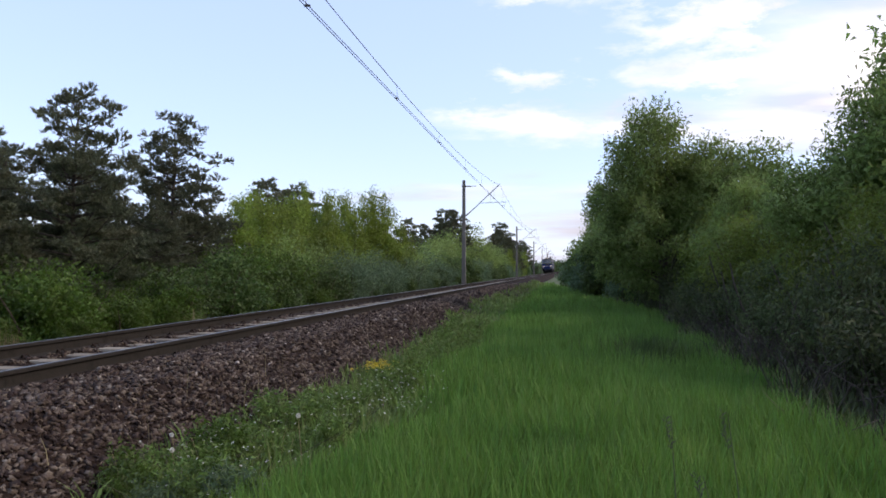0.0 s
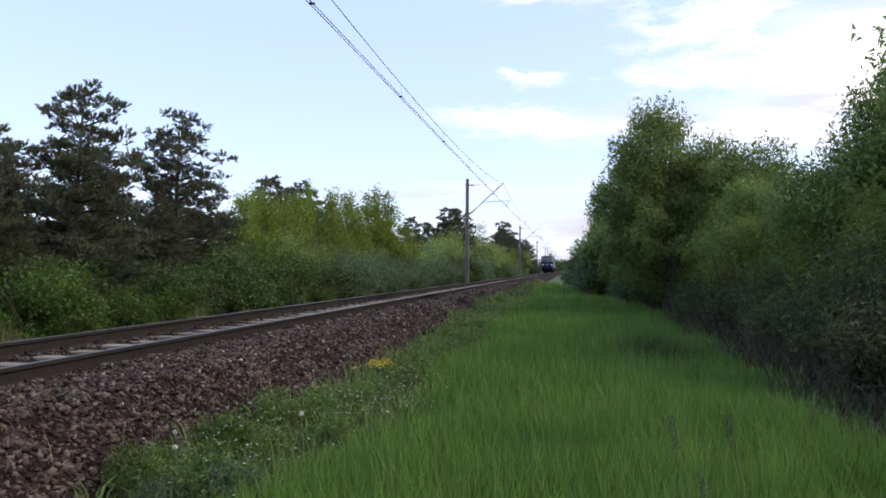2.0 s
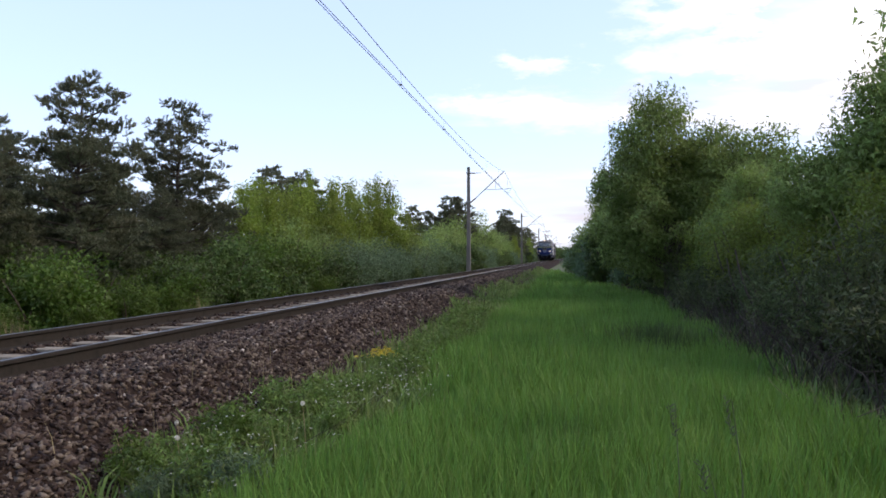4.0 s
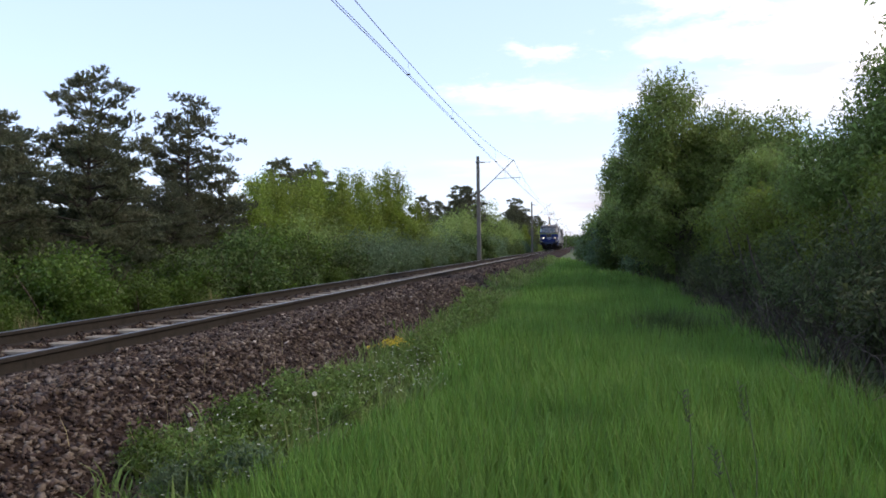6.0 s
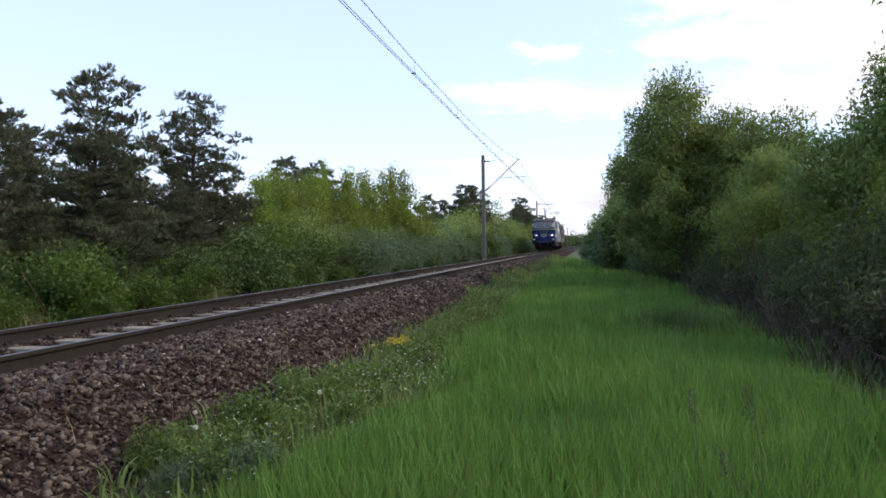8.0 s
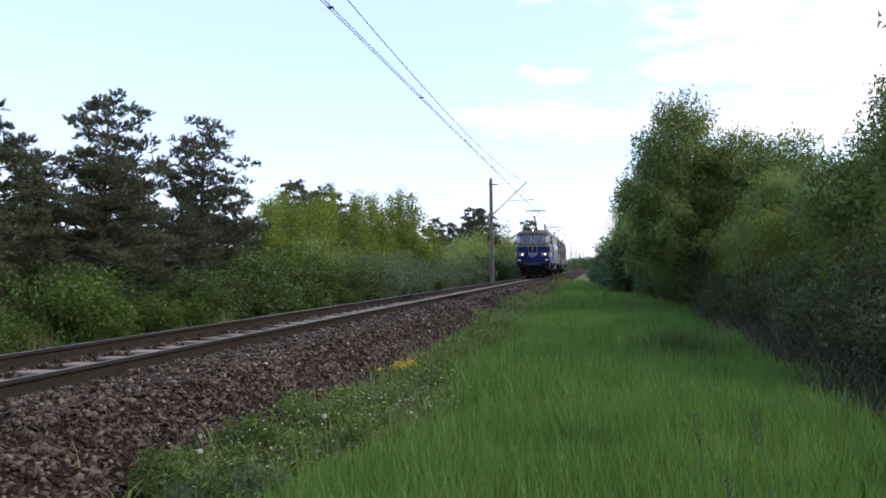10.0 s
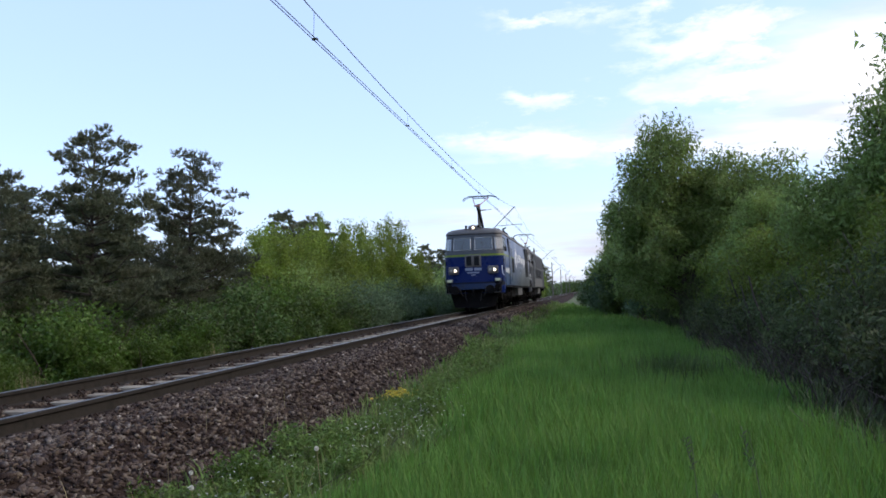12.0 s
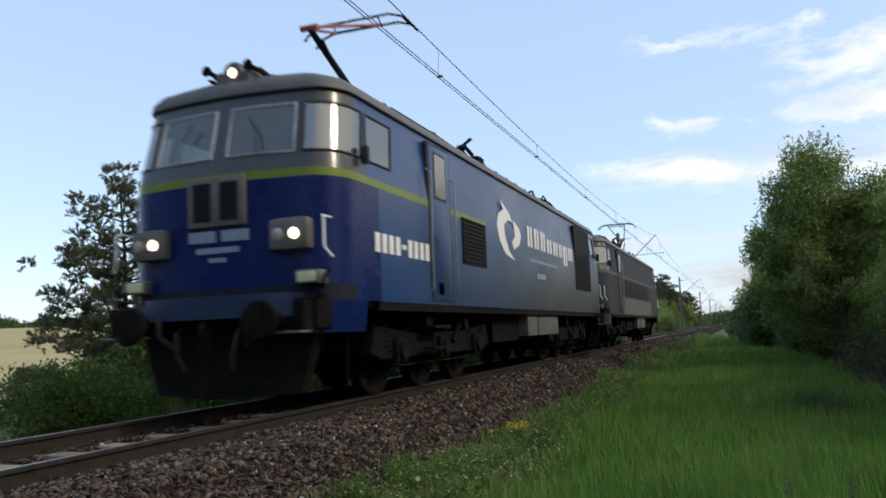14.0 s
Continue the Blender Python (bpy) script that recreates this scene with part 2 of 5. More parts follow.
M_STEEL = material("galvanised_steel", [(.14, .145, .15), (.22, .225, .23)], 0.6, metal=0.6, scale=8)
M_WIRE = material("dull_copper_wire", [(.06, .065, .07), (.09, .09, .09)], 0.6, metal=0.5, scale=2)
M_PORCELAIN = material("brown_porcelain", [(.10, .05, .03), (.14, .07, .045)], 0.25, scale=6)
M_BARK = material("bark", [(.045, .035, .028), (.10, .075, .055)], 0.95, scale=9, bump=0.8, stretch=(1, 1, .25))
M_PINE_BARK = material("pine_bark", [(.042, .035, .030), (.075, .062, .051)], 0.95, scale=8, bump=0.8, stretch=(1, 1, .3))

# ---- ground, ballast and track ----
def smooth(a, b, t):
    t = min(1.0, max(0.0, (t - a) / (b - a)))
    return t * t * (3 - 2 * t)


def ground_z(x, y):
    r = x - TX
    z = -0.66 + 0.03 * noise.noise((x * .35, y * .35, 0)) + 0.07 * smooth(4, -1.5, x) - 0.06
    if r < 0:
        z = -0.72 - 0.35 * smooth(-2.4, -5.0, r) + 0.06 * noise.noise((x * .3, y * .3, 4))
        far = math.hypot(x + 8, y)
        z += smooth(-22, -160, x) * 9.5 * smooth(60, 330, far)
    return z


def ground():
    xs = sorted({-1500, -900, -600, -420, -300, -220, -160, -120, -90, -70, -55, -42, -33, -27, -22, -18, -15, -13, -11.5,
                 *[round(-10.5 + .5 * i, 2) for i in range(32)], 7, 9, 12, 16, 22, 30, 45, 70, 110, 180, 300, 600, 1500})
    ys = sorted({-300, -120, -60, -30, -15, -8, -4, *[i * .6 for i in range(60)], *[36 + 2 * i for i in range(40)], 120, 130, 145, 165, 190, 220,
                 260, 310, 370, 450, 600, 900, 1500, 3000})
    nx, ny = len(xs), len(ys)
    v = [(x, y, ground_z(x, y)) for y in ys for x in xs]
    f = [(j * nx + i, j * nx + i + 1, (j + 1) * nx + i + 1, (j + 1) * nx + i) for j in range(ny - 1) for i in range(nx - 1)]
    me = arrays("ground", v, f, M_SOIL, smooth=True)
    me.materials.append(M_FIELD)
    me.polygons.foreach_set("material_index", [1 if v[q[0]][0] < -26 else 0 for q in f])
    ob = new("ground", me)
    return tagged(ob, "grassy verge, woodland floor and pale dry meadow rising beyond", "ground", kind="structure")


BED = [(-3.3, -1.05), (-2.0, -.26), (-1.7, -.19), (-.9, -.18), (-.66, -.165), (-.54, -.17), (-.46, -.215), (.70, -.225), (.80, -.145), (1.3, -.15), (1.75, -.155), (2.15, -.36), (2.6, -.60), (3.0, -.74)]


def bed_z(r):
    for (a, za), (b, zb) in zip(BED, BED[1:]):
        if a <= r <= b:
            return za + (zb - za) * (r - a) / (b - a)
    return -1.2


def ballast():
    rs = np.linspace(-3.3, 3.0, 64)
    ys = np.concatenate([np.arange(-20, 3, 1.0), np.arange(3, 26, .12), np.arange(26, 80, .8), np.arange(80, 500, 8.0), [700, 1000]])
    v = [(TX + r, y, bed_z(r) + 0.028 * noise.noise((r * 6, y * 6, 1)) + 0.03 * noise.noise((r * 1.3, y * 1.3, 7))) for y in ys for r in rs]
    n = len(rs)
    f = [(j * n + i, j * n + i + 1, (j + 1) * n + i + 1, (j + 1) * n + i) for j in range(len(ys) - 1) for i in range(n - 1)]
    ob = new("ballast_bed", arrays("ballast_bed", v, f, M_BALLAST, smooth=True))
    return tagged(ob, "embankment of dark reddish crushed stone under the track", "ballast", kind="structure")


def stone_shapes(k):
    """A handful of sharp broken stones: hulls of a few corners."""
    out = []
    for i in range(k):
        bm = bmesh.new()
        lx, ly, lz = random.uniform(1.0, 1.6), random.uniform(.7, 1.0), random.uniform(.4, .75)
        for q in range(8):
            d = Vector((random.gauss(0, 1), random.gauss(0, 1), random.gauss(0, 1))).normalized()
            bm.verts.new((d.x * lx, d.y * ly, d.z * lz))
        r = bmesh.ops.convex_hull(bm, input=bm.verts[:])
        bmesh.ops.delete(bm, geom=[v for v in bm.verts if not v.link_faces], context="VERTS")
        bm.verts.index_update()
        out.append((np.array([v.co[:] for v in bm.verts]), np.array([[v.index for v in f.verts] for f in bm.faces])))
        bm.free()
    return out


STONES = stone_shapes(14)


def loose_stones(parent):
    """Stones that lie on the bed: those beside the nearest stretch one by one, the others joined."""
    meshes = []
    for i, (v, f) in enumerate(STONES):
        for m in (M_STONE, M_STONE_LIGHT):
            meshes.append(arrays("stone", v * .031, f, m))
    count, vs, fs, lv, lf, base, lbase = 0, [], [], [], [], 0, 0
    for y0, y1, dens, grow in ((-6, 2.5, 140, 1.1), (2.5, 9.5, 1150, .76), (9.5, 16, 520, .95), (16, 30, 150, 1.25), (30, 60, 34, 1.8)):
        for zone0, zone1, share in ((.80, 2.75, 1.0), (-.62, -.46, .6), (-.46, .62, .06), (-2.2, -1.0, .12)):
            n = int((y1 - y0) * (zone1 - zone0) * dens * share)
            for k in range(n):
                r, y = random.uniform(zone0, zone1), random.uniform(y0, y1)
                if abs(r - .7525) < .10 or abs(r + .7525) < .16:
                    continue
                s = grow * random.choice((.5, .7, .9, 1.0, 1.1, 1.35, 1.6))
                p = Vector((TX + r, y, bed_z(r) + .006 + .028 * noise.noise((r * 6, y * 6, 1)) + .03 * noise.noise((r * 1.3, y * 1.3, 7))))
                e = Euler((random.uniform(-.8, .8), random.uniform(-.8, .8), random.uniform(0, 6.28)))
                pale = random.random() < .007
                j = random.randrange(len(STONES))
                if count < 300 and 6.0 < y < 9.0 and 1.25 < r < 2.6 and k % 9 == 0:
                    ob = new("stone", meshes[2 * j + pale])
                    ob.parent = parent
                    ob.matrix_basis = Matrix.LocRotScale(p + Vector((0, 0, .012)), e, (s * 1.15,) * 3)
                    count += 1
                    continue
                v, f = STONES[j]
                w = v @ np.array(e.to_matrix()).T * (.031 * s) + np.array(p)
                if pale:
                    lv.append(w), lf.append(f + lbase)
                    lbase += len(w)
                else:
                    vs.append(w), fs.append(f + base)
                    base += len(w)
    a = new("loose_ballast", arrays("loose_ballast", np.concatenate(vs), np.concatenate(fs), M_STONE))
    b = new("pale_ballast", arrays("pale_ballast", np.concatenate(lv), np.concatenate(lf), M_STONE_LIGHT))
    a.parent, b.parent = parent, parent
    tagged(a, "loose dark reddish crushed stones", kind="stuff")
    tagged(b, "scattered pale stones", kind="stuff")


RAIL = [(-.075, -.172), (.075, -.172), (.075, -.160), (.012, -.135), (.008, -.045), (.036, -.034), (.036, -.008), (.030, 0), (-.030, 0), (-.036, -.008),
        (-.036, -.034), (-.008, -.045), (-.012, -.135), (-.075, -.160)]


def rails():
    for s in (-1, 1):
        root = tagged(new("rail"), "rusty steel rail with a polished running surface", "rail", "rails of the track")
        root.location = (TX + s * .7525, 0, 0)
        g = Geo().prism(RAIL, "y", -20, 800)
        part("rail_body", g, M_RAIL_SIDE, root, "brown rusty web and foot", smooth=False)
        part("rail_head", Geo().box(-.022, .022, -20, 800, -.002, .003), M_RAIL_TOP, root, "polished running surface", smooth=False)


SL0, SLD = 8.96, 0.69


def sleepers():
    root = tagged(new("sleeper"), "weathered grey concrete sleeper half buried in ballast", "sleeper", "sleepers of the track")
    g = Geo()
    g.box(-1.27, 1.27, -.125, .125, -.36, -.165, .02)
    part("beam", g, M_SLEEPER, root)
    for r in (-.7525, .7525):
        part("base_plate", Geo().box(r - .17, r + .17, -.08, .08, -.172, -.158, .004), M_CLIP, root, "rusty base plate")
        for s in (-1, 1):
            c = Geo().tube([(r + s * .16, -.05, -.15), (r + s * .12, -.04, -.11), (r + s * .07, 0, -.145), (r + s * .12, .04, -.11), (r + s * .16, .05, -.15)], .011, 6)
            part("rail_clip", c, M_CLIP, root, "rusty spring clip")
    k0 = -7
    root.location = (TX, SL0 + k0 * SLD, 0)
    for k in range(k0 + 1, 95):
        copy_thing(root, pose(TX + random.uniform(-.015, .015), SL0 + k * SLD + random.uniform(-.02, .02), random.uniform(-.012, .004), 0, 0, random.uniform(-.6, .6)))


# ---- overhead line ----
MASTS = [-5.0, 65.3, 136.0, 207.5, 278.0, 349.0, 420.0]
CONTACT, CARRIER = 6.15, 7.75


def stagger(i):
    return .32 if i % 2 == 0 else .05


def mast(i, y):
    s = stagger(i)
    root = tagged(new("catenary_mast"), "grey concrete catenary mast with a steel bracket arm, beside the track", "mast", "masts of the overhead line")
    root.location = (TX - 2.9, y, 0)
    post = Geo()
    w0, w1 = .17, .11
    post.add([(-w0, -w0, -1.3), (w0, -w0, -1.3), (w0, w0, -1.3), (-w0, w0, -1.3), (-w1, -w1, 8.2), (w1, -w1, 8.2), (w1, w1, 8.2), (-w1, w1, 8.2)],
             [(0, 1, 2, 3), (4, 5, 6, 7), (0, 1, 5, 4), (1, 2, 6, 5), (2, 3, 7, 6), (3, 0, 4, 7)])
    part("post", post, M_MAST, root, smooth=False)
    part("clamp", Geo().box(-.19, .19, -.19, .19, 5.26, 5.38, .01).box(-.17, .17, -.17, .17, 7.68, 7.76, .01), M_STEEL, root, "steel clamp bands")
    tip = (2.9 + s, 0, CARRIER + .1)
    part("insulator", Geo().tube([(.18, 0, 5.32), (.60, 0, 5.66)], [.055, .055], 10).tube([(.16, 0, 7.70), (.55, 0, 7.70)], .05, 10), M_PORCELAIN, root, "brown porcelain insulators")
    part("bracket_tube", Geo().tube([(.55, 0, 5.62), tip], .035, 8).tube([(.5, 0, 7.70), (1.05, 0, 7.72)], .022, 6), M_STEEL, root)
    part("registration_arm", Geo().tube([(1.35, 0, 6.32), (2.9 + s + .55, 0, 6.40)], .022, 8).tube([(2.9 + s + .45, 0, 6.40), (2.9 + s + .40, 0, 6.05), (2.9 + s, 0, CONTACT + .05)], .014, 6)
         .tube([(2.2, 0, 7.05), (2.2, 0, 6.36)], .012, 6), M_STEEL, root)
    return root


def wires():
    """Carrier with sag, two contact wires side by side, and their droppers."""
    root = tagged(new("overhead_wire"), "sagging carrier cable with twin contact wires and droppers over the track", "overhead wire")
    carrier, one, two, drops, clips = Geo(), Geo(), Geo(), Geo(), Geo()
    cp, c1, c2 = [], [], []
    for i, (a, b) in enumerate(zip(MASTS, MASTS[1:])):
        n = 24
        for k in range(n):
            t = k / n
            y, r = a + (b - a) * t, stagger(i) + (stagger(i + 1) - stagger(i)) * t
            sag = 4 * t * (1 - t)
            zc = CARRIER - 1.22 * sag
            z1 = CONTACT + .05 - .05 * sag
            cp.append((TX + r, y, zc)), c1.append((TX + r - .035, y, z1)), c2.append((TX + r + .035, y, z1))
            if k % 3 == 1:
                drops.tube([(TX + r, y, zc), (TX + r - (.035 if k % 2 else -.035), y, z1)], .005, 4)
                clips.box(TX + r - .06, TX + r + .06, y - .03, y + .03, z1 - .005, z1 + .03)
    part("carrier_cable", carrier.tube(cp, .011, 5), M_WIRE, root)
    part("contact_wire", one.tube(c1, .010, 5), M_WIRE, root)
    part("contact_wire", two.tube(c2, .010, 5), M_WIRE, root)
    tagged(part("dropper", drops, M_WIRE, root), kind="stuff")
    tagged(part("clip", clips, M_WIRE, root), kind="stuff")


ground()
BED_OB = ballast()
rails()
sleepers()
for _i, _y in enumerate(MASTS):
    mast(_i, _y)
wires()

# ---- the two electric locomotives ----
# body blue for the cab front, with the front's shade in the colour
M_BLUE = material("shaded_blue_paint", [(.003, .010, .070), (.005, .016, .10), (.007, .019, .09)], (0.22, 0.36), scale=1.3, bump=.04, bump_scale=3, spec=.2)


def fading_paint():
    """Side paint: blue at the cab, dithered into grey towards the rear and the sill. Its brighter blue holds the sky's
    sheen.
    """
    m = material("sky_lit_fading_paint", [(.007, .040, .145), (.009, .052, .185), (.012, .056, .175)], (0.28, 0.42), scale=.9, bump=.05, bump_scale=2, spec=.4, stretch=(1, .5, 1))
    n, l = m.node_tree.nodes, m.node_tree.links
    b = n["Principled BSDF"]
    blue = b.inputs["Base Color"].links[0].from_socket
    co, sep = n.new("ShaderNodeTexCoord"), n.new("ShaderNodeSeparateXYZ")
    l.new(co.outputs["Object"], sep.inputs[0])
    along, down = n.new("ShaderNodeMapRange"), n.new("ShaderNodeMapRange")
    along.inputs[1].default_value, along.inputs[2].default_value, along.inputs[3].default_value, along.inputs[4].default_value = 1.6, 13.0, 0.0, 1.0
    l.new(sep.outputs["Y"], along.inputs[0])
    down.inputs[1].default_value, down.inputs[2].default_value, down.inputs[3].default_value, down.inputs[4].default_value = 3.3, 1.5, .35, 1.25
    l.new(sep.outputs["Z"], down.inputs[0])
    both = n.new("ShaderNodeMath")
    both.operation, both.use_clamp = "MULTIPLY", True
    root = n.new("ShaderNodeMath")
    root.operation = "POWER"
    root.inputs[1].default_value = .85
    l.new(along.outputs[0], root.inputs[0])
    l.new(root.outputs[0], both.inputs[0])
    l.new(down.outputs[0], both.inputs[1])
    mix = n.new("ShaderNodeMix")
    mix.data_type = "RGBA"
    mix.inputs[7].default_value = (.052, .058, .066, 1)
    l.new(both.outputs[0], mix.inputs[0])
    l.new(blue, mix.inputs[6])
    l.new(mix.outputs[2], b.inputs["Base Color"])
    return m


M_SIDE = fading_paint()
M_FAIRING = material("grimy_blue_fairing", [(.006, .016, .050), (.012, .030, .085), (.020, .028, .050)], 0.55, scale=3, bump=.1, spec=.3)
M_RAILING = material("grey_painted_rail", [(.16, .18, .21), (.24, .26, .29)], 0.5, scale=6)
M_LOWER = material("grey_side_paint", [(.070, .074, .080), (.10, .104, .11)], (0.4, 0.55), scale=1.2, bump=.04, bump_scale=3, spec=.25, stretch=(1, .5, 1))
M_CAB = material("grey_cab_paint", [(.022, .025, .029), (.034, .038, .042)], (0.3, 0.45), scale=2, coat=.2)
M_OLD = material("faded_dark_paint", [(.040, .044, .052), (.062, .066, .074)], (0.65, 0.8), spec=.06, scale=1.1, stretch=(1, .5, 1))
M_OLD_LOW = material("faded_grey_paint", [(.095, .098, .10), (.14, .143, .145)], (0.65, 0.8), spec=.06, scale=1.3)
M_SKIRT = material("grimy_dark_skirt", [(.005, .007, .014), (.010, .014, .028), (.016, .018, .028)], 0.7, scale=3, bump=.1, spec=.2)
M_LIME = material("lime_stripe_paint", [(.12, .18, .013), (.155, .215, .02)], 0.4, scale=3)
M_ROOF = material("weathered_roof_paint", [(.075, .075, .079), (.125, .123, .124)], (0.5, 0.7), scale=1.6, bump=.1, bump_scale=5)
M_DARK = material("grimy_black_steel", [(.003, .003, .0034), (.0062, .0058, .0062), (.012, .0105, .010)], 0.85, scale=5, bump=.3, spec=.12)
M_GRILLE = material("dark_grille", [(.006, .007, .009), (.012, .013, .016)], 0.7, scale=8, spec=.15)
M_WORN = material("worn_bright_steel", [(.10, .095, .09), (.20, .19, .18)], 0.5, metal=.7, scale=9)
M_HOUSING = material("lamp_housing_paint", [(.095, .088, .082), (.14, .13, .122)], 0.4, scale=6)
M_MARK = material("white_lettering_paint", [(.72, .73, .74), (.80, .81, .81)], 0.4, scale=8)
M_MARK_DIM = material("faded_lettering_paint", [(.20, .24, .34), (.26, .30, .40)], 0.5, scale=8)
M_RED = material("red_insulated_tube", [(.24, .06, .05), (.32, .10, .08)], 0.5, scale=6)
M_RUBBER = material("black_rubber", [(.01, .01, .01), (.02, .02, .02)], 0.7, scale=9)
M_TRIM = material("aluminium_trim", [(.30, .31, .31), (.40, .41, .41)], 0.35, metal=.8, scale=7)
M_PANE = clear_glass("cab_glass", (.055, .068, .066), .35)
M_PANE_SIDE = clear_glass("side_glass", (.055, .068, .066), .25, 2.2)
M_INSIDE = material("cab_interior", [(.12, .135, .125), (.17, .185, .17)], 0.8, scale=3)
M_LIT = glowing("lit_lamp", (1.0, .84, .62), 3)
M_LENS = material("unlit_lens", [(.30, .27, .24), (.40, .37, .33)], 0.1, scale=9, coat=.6)
M_MARKER = material("marker_lens", [(.55, .55, .38), (.66, .66, .44)], 0.25, scale=9)

LEN = 19.1  # body, between the cab fronts
BACK = 20.15  # from the front of one engine to that of the next
FRONT = [0, .06, .11, .55, .99, 1.05, 1.09]
CORNER = [(1.09 + .41 * math.sin(a), .11 + .55 * (1 - math.cos(a))) for a in [radians(90 * k / 7) for k in range(1, 7)]]
SIDE = [.66, .84, .95, 1.35, 1.74, 1.88, 3.15, 4.15, 6.1, LEN / 2]


def quadrant():
    return [(x, .11 * (x / 1.09) ** 2) for x in FRONT] + CORNER + [(1.5, y) for y in SIDE]


QUAD = quadrant()
NQ = len(QUAD)
IDX_CORNER, IDX_SIDE = len(FRONT), len(FRONT) + len(CORNER)


def ring(width, inset, z):
    """The plan of the body at one height: front middle, one side, rear, the other side."""
    s = width / 1.5
    q = [(x * s, min(y + inset, LEN / 2)) for x, y in QUAD]
    right = q + [(x, LEN - y) for x, y in q[-2::-1]]
    left = [(-x, y) for x, y in right[-2:0:-1]]
    return [(x, y, z) for x, y in right + left]


LEVELS = [1.27, 1.46, 1.95, 2.73, 2.83, 2.98, 3.04, 3.36, 3.66, 3.74, 3.85]


def body_w(z):
    return 1.5 - .085 * max(0, z - 2.83)


def body_in(z):
    return .24 * max(0, z - 2.83)


def shell(root, paint):
    """The welded body: skin below and above the stripe, cab band with real openings, panes in them."""
    rings = [ring(body_w(z), body_in(z), z) for z in LEVELS]
    n = len(rings[0])
    skin = {}
    panes = {}
    names = [None] * n
    # what each stretch of the plan is, by its place in the quadrant
    for j in range(n):
        half = 2 * NQ - 2
        k = j if j < half else n - 1 - j
        mirrored = j >= half
        i = k if k < NQ - 1 else 2 * NQ - 3 - k
        end = "front" if k < NQ - 1 else "rear"
        side = "r" if not mirrored else "l"
        if FRONT[2] <= (FRONT[i] if i < len(FRONT) else 9) < FRONT[4]:
            names[j] = ("windscreen", end, side)
        elif IDX_CORNER - 1 <= i < IDX_SIDE + 1:
            names[j] = ("corner_window", end, side)
        elif IDX_SIDE + 2 <= i < IDX_SIDE + 4:
            names[j] = ("side_window", end, side)
    for a, (lo, hi) in enumerate(zip(rings, rings[1:])):
        zm = (LEVELS[a] + LEVELS[a + 1]) / 2
        for j in range(n):
            b = (j + 1) % n
            q = [lo[j], lo[b], hi[b], hi[j]]
            ym = min((q[0][1] + q[1][1]) / 2, LEN - (q[0][1] + q[1][1]) / 2)
            if 3.04 < zm < 3.66 and names[j]:
                panes.setdefault(names[j], Geo()).add(q, [(0, 1, 2, 3)])
                continue
            if zm > 2.83:
                key = "cab_band" if ym < .9 else "side_upper"
            elif zm > 2.73:
                key = "stripe" if ym < 6.2 and q[0][1] < LEN / 2 else "side_upper"
            elif ym < 1.3 or (ym < 3.2 and q[0][1] > LEN / 2):
                key = "cab_skirt" if zm < 1.46 and ym < .75 else "cab_front"
            else:
                key = "lower_panel" if zm < 1.95 and ym > 4 else "side_upper"
            far = (q[0][1] + q[1][1]) / 2 > LEN / 2
            piece = (key, far if key in ("cab_front", "cab_band", "cab_skirt", "stripe") else j >= n // 2)
            skin.setdefault(piece, Geo()).add(q, [(0, 1, 2, 3)])
    for (key, rear), g in skin.items():
        bm = bmesh.new()
        me = g.data(key, "raw")
        bm.from_mesh(me)
        bmesh.ops.remove_doubles(bm, verts=bm.verts[:], dist=1e-4)
        bmesh.ops.recalc_face_normals(bm, faces=bm.faces[:])
        bm.to_mesh(me)
        bm.free()
        me.polygons.foreach_set("use_smooth", [True] * len(me.polygons))
        me.set_sharp_from_angle(angle=radians(32))
        part(key, me, paint["side_upper"] if key == "cab_front" and rear else paint[key], root)
    for (kind, end, side), g in panes.items():
        me = g.data(kind, "raw")
        bm = bmesh.new()
        bm.from_mesh(me)
        bmesh.ops.remove_doubles(bm, verts=bm.verts[:], dist=1e-4)
        edge = [e for e in bm.edges if e.is_boundary]
        loop, start = [], edge[0].verts[0]
        cur, prev = start, None
        while True:
            loop.append(cur.co.copy())
            nxt = [e.other_vert(cur) for e in cur.link_edges if e.is_boundary and e.other_vert(cur) is not prev]
            prev, cur = cur, nxt[0]
            if cur is start or len(loop) > 200:
                break
        bm.to_mesh(me)
        bm.free()
        me.polygons.foreach_set("use_smooth", [True] * len(me.polygons))
        pane = part(kind, me, M_PANE if kind == "windscreen" else M_PANE_SIDE, root)
        part("window_frame", Geo().tube(loop + [loop[0]], .02, 6, caps=False), M_TRIM if kind == "windscreen" else M_RUBBER, pane, "bright metal frame" if kind == "windscreen" else "black rubber frame")
    # roof
    prof = [(3.85, 1.455, .20), (3.93, 1.43, .20), (4.03, 1.34, .26), (4.11, 1.16, .40), (4.16, .84, .64), (4.19, .45, .95), (4.20, .2, 1.2)]
    rr = [ring(w, i, z) for z, w, i in prof]
    g = Geo()
    for lo, hi in zip(rr, rr[1:]):
        b0 = len(g.v)
        g.add(lo + hi, [(j, (j + 1) % n, n + (j + 1) % n, n + j) for j in range(n)])
    g.add(rr[-1], [tuple(range(n))])
    me = g.data("roof", "raw")
    bm = bmesh.new()
    bm.from_mesh(me)
    bmesh.ops.remove_doubles(bm, verts=bm.verts[:], dist=1e-4)
    bmesh.ops.recalc_face_normals(bm, faces=bm.faces[:])
    bm.to_mesh(me)
    bm.free()
    me.polygons.foreach_set("use_smooth", [True] * len(me.polygons))
    me.set_sharp_from_angle(angle=radians(35))
    part("roof", me, M_ROOF, root, "weathered grey-brown roof")
    edge = ring(1.43, .22, 3.85)
